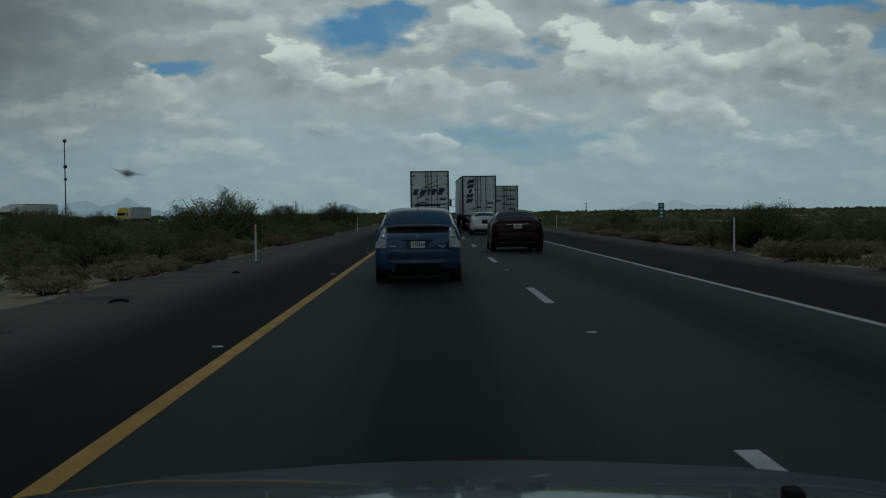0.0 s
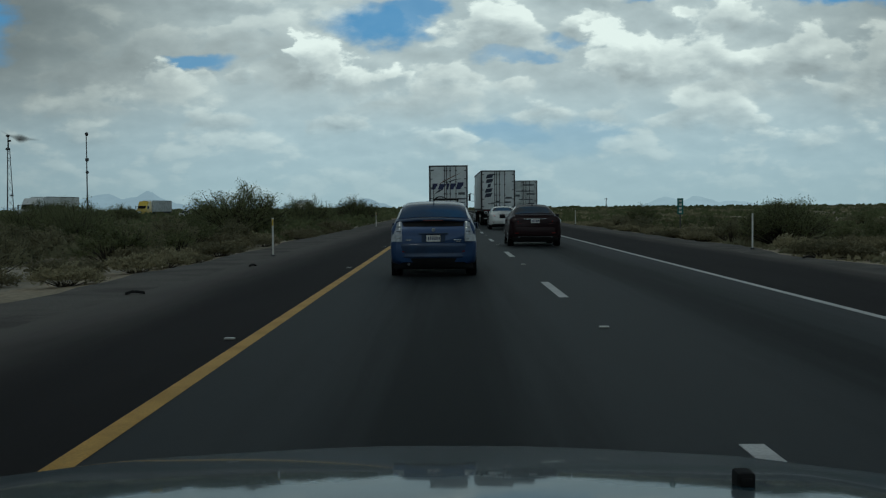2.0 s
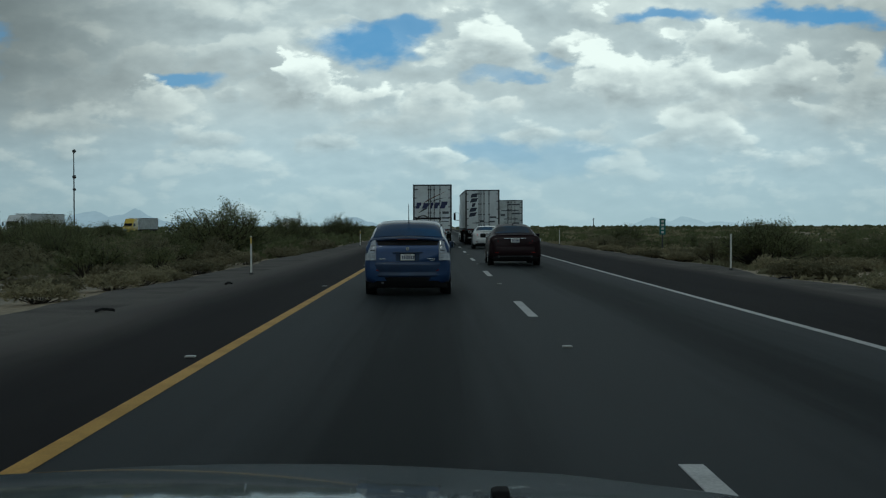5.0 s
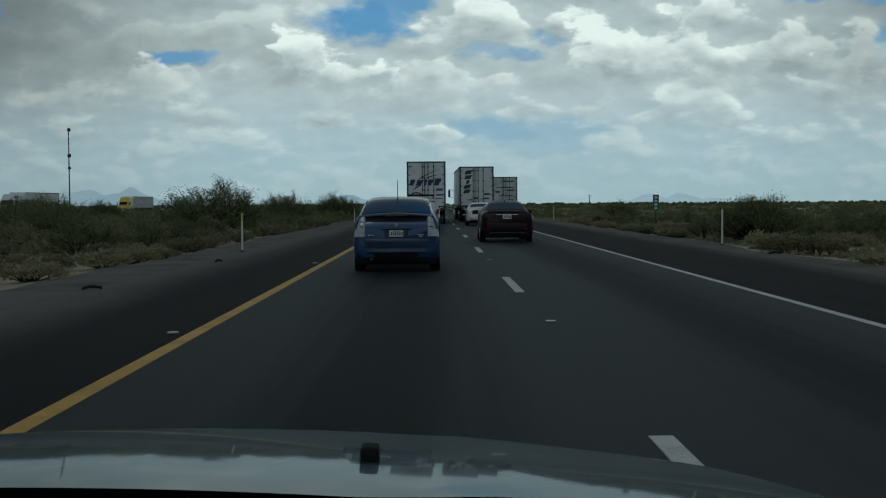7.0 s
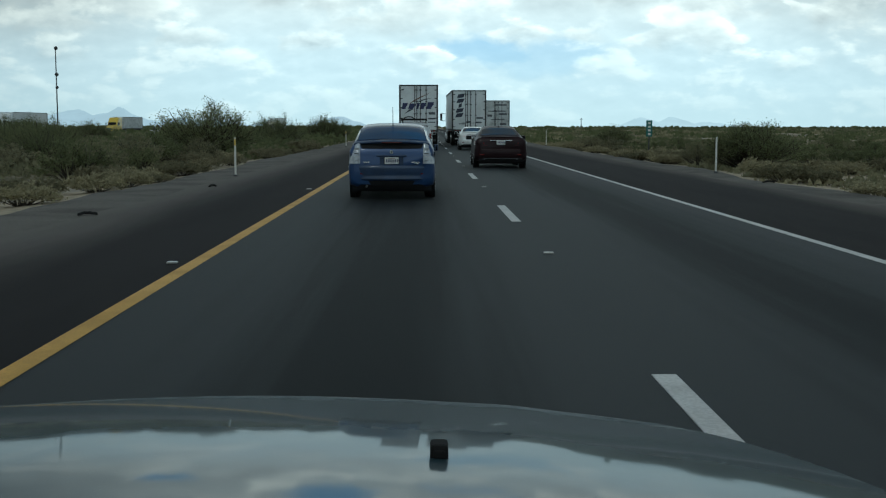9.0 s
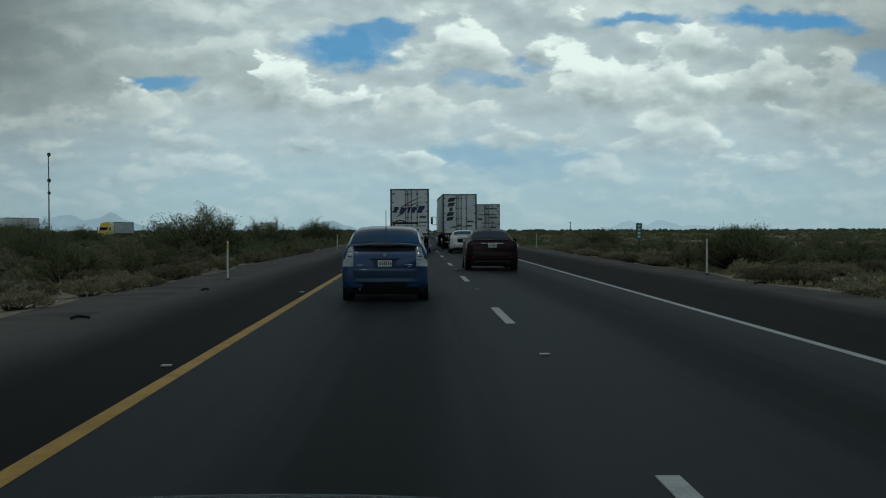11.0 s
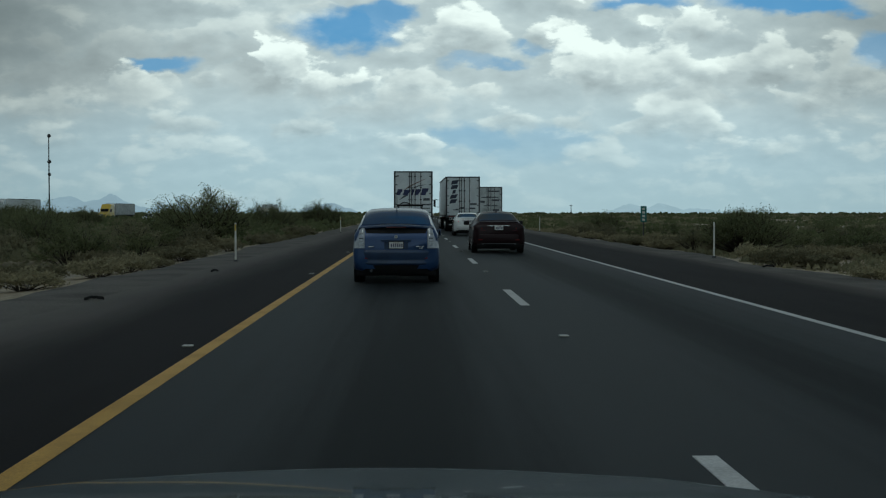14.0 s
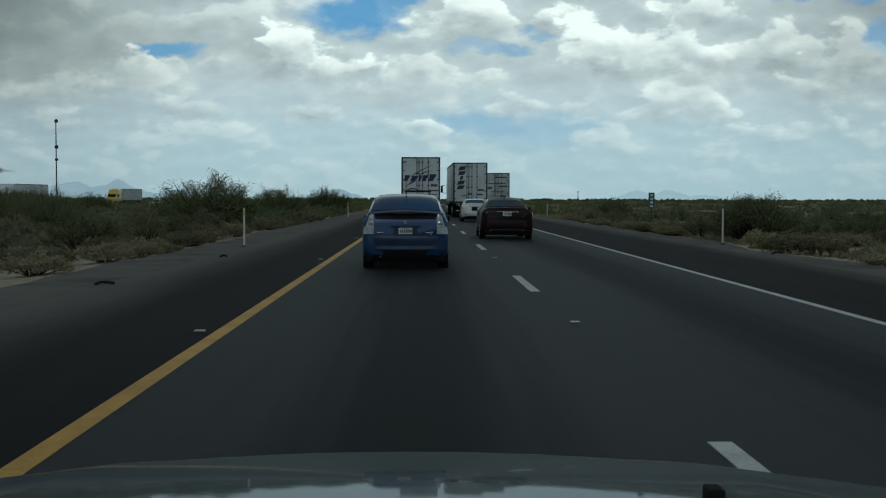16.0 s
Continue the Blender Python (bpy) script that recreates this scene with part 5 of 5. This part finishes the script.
def build_scrap(x, y, turn, size, seed):
    """A curled strip of torn tyre on the verge."""
    rnd = random.Random(seed)
    rows = []
    for k in range(9):
        f = k / 8
        w = 0.07 * size * (0.7 + 0.5 * rnd.random())
        z = 0.02 + 0.05 * size * math.sin(3.0 * f) * rnd.uniform(0.7, 1.2)
        rows.append([(f * 0.45 * size, -w, z), (f * 0.45 * size, -w * 0.3, z + 0.03), (f * 0.45 * size, w * 0.6, z + 0.03), (f * 0.45 * size, w, z), (f * 0.45 * size, -w * 0.2, z - 0.015), (f * 0.45 * size, -w, z)])
    ob = part("tyre_scrap", grid_mesh(rows, closed=True), "rubber")
    ob.matrix_basis = pose(x, y, -0.015, 0, 0, turn)
    tagged(ob, "torn black strip of tyre tread on gravel", "debris", "tyre scraps")


build_pole()
for q in ((-6.9, 19.0, 20, 0.7, 1), (-6.4, 28.0, 70, 0.6, 3), (7.6, 30.0, 10, 0.7, 4)):
    build_scrap(*q)
build_sign()
build_pole_mast()
build_lattice_mast()


# ======== plants ========
def shrub_mesh(name, seed, rad, high, twigs, leaves, leaf, mat, up=0.55, bare=0.0):
    """Stems that fork from the base, with small leaf blades clustered about their outer ends."""
    rnd = random.Random(seed)
    verts, faces, mats = [], [], []

    def stick(a, b, r0, r1):
        d = (b - a).normalized()
        s = d.orthogonal().normalized()
        t = d.cross(s)
        i = len(verts)
        for p, r in ((a, r0), (b, r1)):
            for k in range(3):
                c = 2 * math.pi * k / 3
                verts.append(p + s * (r * math.cos(c)) + t * (r * math.sin(c)))
        for k in range(3):
            faces.append((i + k, i + (k + 1) % 3, i + 3 + (k + 1) % 3, i + 3 + k))
            mats.append(0)

    tips = []
    for k in range(twigs):
        a = rnd.uniform(0, 2 * math.pi)
        out = rad * math.sqrt(rnd.random())
        tip = Vector((out * math.cos(a), out * math.sin(a), high * rnd.uniform(0.45, 1.0) * (1 - 0.45 * (out / rad) ** 2)))
        base = Vector((0.12 * rad * math.cos(a), 0.12 * rad * math.sin(a), 0.0))
        midp = base.lerp(tip, 0.5) + Vector((0.12 * rad * rnd.uniform(-1, 1), 0.12 * rad * rnd.uniform(-1, 1), 0.12 * high * rnd.random()))
        stick(base, midp, 0.014 * high, 0.009 * high)
        stick(midp, tip, 0.009 * high, 0.003 * high)
        tips.append((midp, tip, rnd.random() < bare))
        for _ in range(2):
            q = midp.lerp(tip, rnd.uniform(0.1, 0.8))
            e = q + Vector((rnd.uniform(-1, 1) * 0.22 * rad, rnd.uniform(-1, 1) * 0.22 * rad, rnd.uniform(0.05, 0.28) * high))
            stick(q, e, 0.005 * high, 0.002 * high)
            tips.append((q, e, rnd.random() < bare))
    for _ in range(leaves):
        a, b, naked = rnd.choice(tips)
        if naked and rnd.random() < 0.8:
            continue
        p = a.lerp(b, rnd.random() ** 0.6) + Vector([rnd.gauss(0, 0.05) * rad for _ in range(3)])
        p.z = max(0.02, p.z)
        d = Vector((rnd.uniform(-1, 1), rnd.uniform(-1, 1), rnd.uniform(-0.3, 1) * 2 * up)).normalized()
        s = d.orthogonal().normalized()
        s.rotate(Matrix.Rotation(rnd.uniform(0, 6.28), 3, d))
        ln = leaf * rnd.uniform(0.6, 1.5)
        i = len(verts)
        verts.extend((p - s * ln * 0.28, p + d * ln * 0.5 - s * ln * 0.05, p + d * ln, p + s * ln * 0.28 + d * ln * 0.35))
        faces.append((i, i + 3, i + 2, i + 1))
        mats.append(1)
    me = bpy.data.meshes.new(name)
    me.from_pydata([tuple(v) for v in verts], [], faces)
    me.materials.append(M["bark"])
    me.materials.append(M[mat])
    me.polygons.foreach_set("material_index", mats)
    return me


def split_shrub(name, label, category, group, mesh, at):
    ob = new(name, mesh)
    ob.matrix_basis = at
    return tagged(ob, label, category, group)


GREEN = [shrub_mesh("shrub", 11 + k, 1.2, 1.7, 42, 6000, 0.075, ("green_leaf", "olive_leaf")[k % 2], bare=0.12) for k in range(4)]
DRY = [shrub_mesh("brush", 31 + k, 0.75, 0.62, 50, 2800, 0.080, ("dry_leaf", "tan_leaf")[k % 2], up=1.0) for k in range(4)]
TREE = [shrub_mesh("tree_crown", 51 + k, 2.5, 3.4, 110, 21000, 0.085, "green_leaf", bare=0.08) for k in range(2)]
BUSH = shrub_mesh("bush", 71, 2.5, 2.7, 170, 24000, 0.085, "green_leaf", bare=0.0)


def height_at(x, y):
    return ground_height(x, y) - 0.04


def plant_all():
    rnd = random.Random(77)
    # the larger trees that stand out against the sky
    for x, y, s, k in ((-13.6, 66.0, 1.12, 0), (-13.0, 92.0, 0.9, 1), (-31.0, 80.0, 0.75, 1), (-19.5, 56.0, 0.72, 1), (-23.0, 62.0, 0.66, 0), (-19.0, 84.0, 0.7, 0), (-16.5, 47.0, 0.55, 1), (-12.0, 128.0, 1.0, 0), (14.8, 98.0, 0.62, 0), (-44.0, 150.0, 0.9, 0), (-60.0, 170.0, 1.0, 1), (-30.0, 140.0, 0.8, 0), (-16.0, 175.0, 1.0, 1), (-25.5, 74.0, 0.85, 1), (-41.0, 112.0, 0.9, 0)):
        split_shrub("desert_tree", "feathery green desert tree with bare twigs on top", "tree", "desert trees", TREE[k], pose(x, y, height_at(x, y), 0, 0, rnd.uniform(0, 360)) @ Matrix.Diagonal((s * 1.15, s * 1.15, s * rnd.uniform(0.85, 1.0), 1)))
    # one broad full bush by itself on the outer verge
    split_shrub("desert_tree", "broad rounded green bush beside the outer verge", "tree", "desert trees", BUSH, pose(12.4, 48.0, height_at(12.4, 48.0), 0, 0, 40) @ Matrix.Diagonal((0.85, 0.85, 0.80, 1)))
    # shrubs near the road, one by one
    spots = []
    tries = 0
    while len(spots) < 190 and tries < 9000:
        tries += 1
        left = rnd.random() < 0.6
        y = 14 + 91 * rnd.random() ** 0.8
        x = -rnd.uniform(11.6, 13.5 + 0.30 * y) if left else rnd.uniform(10.4, 12 + 0.40 * y)
        if left and 21.5 < y < 37 and x > -24 and not (26 < y < 30 and x > -14.5):
            continue
        if all((x - a) ** 2 + (y - b) ** 2 > 4.4 for a, b in spots):
            spots.append((x, y))
            s = rnd.uniform(0.6, 1.08) * (1.0 if left else 0.80)
            split_shrub("shrub", "olive green desert shrub on dry soil" if left else "low green desert shrub on dry soil", "shrub", "desert shrubs", rnd.choice(GREEN), pose(x, y, height_at(x, y), 0, 0, rnd.uniform(0, 360)) @ Matrix.Diagonal((s * 1.3, s * 1.3, s * rnd.uniform(0.8, 1.0), 1)))
    count = 0
    while count < 110:
        left = rnd.random() < 0.34
        y = 10 + 80 * rnd.random()
        x = -(8.7 + abs(rnd.gauss(0, 1.8))) if left else 8.9 + abs(rnd.gauss(0, 5.0))
        s = rnd.uniform(0.6, 1.5)
        split_shrub("dry_brush", "pale straw-coloured dry brush at the verge", "shrub", "dry brush clumps", rnd.choice(DRY), pose(x, y, height_at(x, y) + 0.02, 0, 0, rnd.uniform(0, 360)) @ Matrix.Diagonal((s * 1.2, s * 1.2, s * rnd.uniform(0.6, 1.0), 1)))
        count += 1


def far_scrub(name, label, mat, seed, count, near, far, tall, wide, share):
    """Scrub that nobody could count: many small tufts of blades, joined."""
    rnd = random.Random(seed)
    verts, faces = [], []
    for _ in range(count):
        y = near * (far / near) ** rnd.random()
        side = -1 if rnd.random() < share else 1
        x = side * (9.5 + (y * 0.62 + 25) * rnd.random())
        if side < 0 and (x > -13.0 and y < 60 or 21 < y < 38 and x > -25):
            continue
        if noise.noise((x * 0.045, y * 0.016, seed)) < rnd.uniform(-0.45, 0.25 if side < 0 else 0.45):
            continue
        h = tall * rnd.uniform(0.5, 1.2) * (1.0 if side < 0 else 0.42)
        w = wide * rnd.uniform(0.6, 1.4)
        z = ground_height(x, y) - 0.05
        blades = 70 if y < 60 else 36 if y < 150 else 22
        size = 0.055 + y * 0.0015
        for _ in range(blades):
            a, r = rnd.uniform(0, 6.28), w * math.sqrt(rnd.random())
            px, py = x + r * math.cos(a), y + r * math.sin(a)
            pz = z + h * rnd.random() ** 0.7 * (1 - 0.6 * (r / w) ** 2)
            i = len(verts)
            b = rnd.uniform(0, 6.28)
            cx, cy = size * math.cos(b), size * 0.6 * math.sin(b)
            verts.extend(((px - cx, py - cy, pz), (px + cx, py + cy, pz + size * rnd.uniform(-0.3, 0.3)), (px + cx * 0.3, py, pz + size * rnd.uniform(0.7, 1.5))))
            faces.append((i, i + 1, i + 2))
    me = bpy.data.meshes.new(name)
    me.from_pydata(verts, [], faces)
    me.materials.append(M[mat])
    tagged(new(name, me), label, "scrub", kind="stuff")


plant_all()
far_scrub("far_scrub", "dense olive desert scrub spreading to the horizon", "green_leaf", 101, 6500, 60, 1500, 1.15, 1.5, 0.55)
far_scrub("olive_scrub", "patchy grey-green desert scrub among the bushes", "olive_leaf", 102, 4200, 16, 900, 0.7, 1.0, 0.5)
far_scrub("dry_grass", "pale dry grass tufts among the scrub", "dry_leaf", 103, 4200, 12, 600, 0.34, 1.1, 0.45)
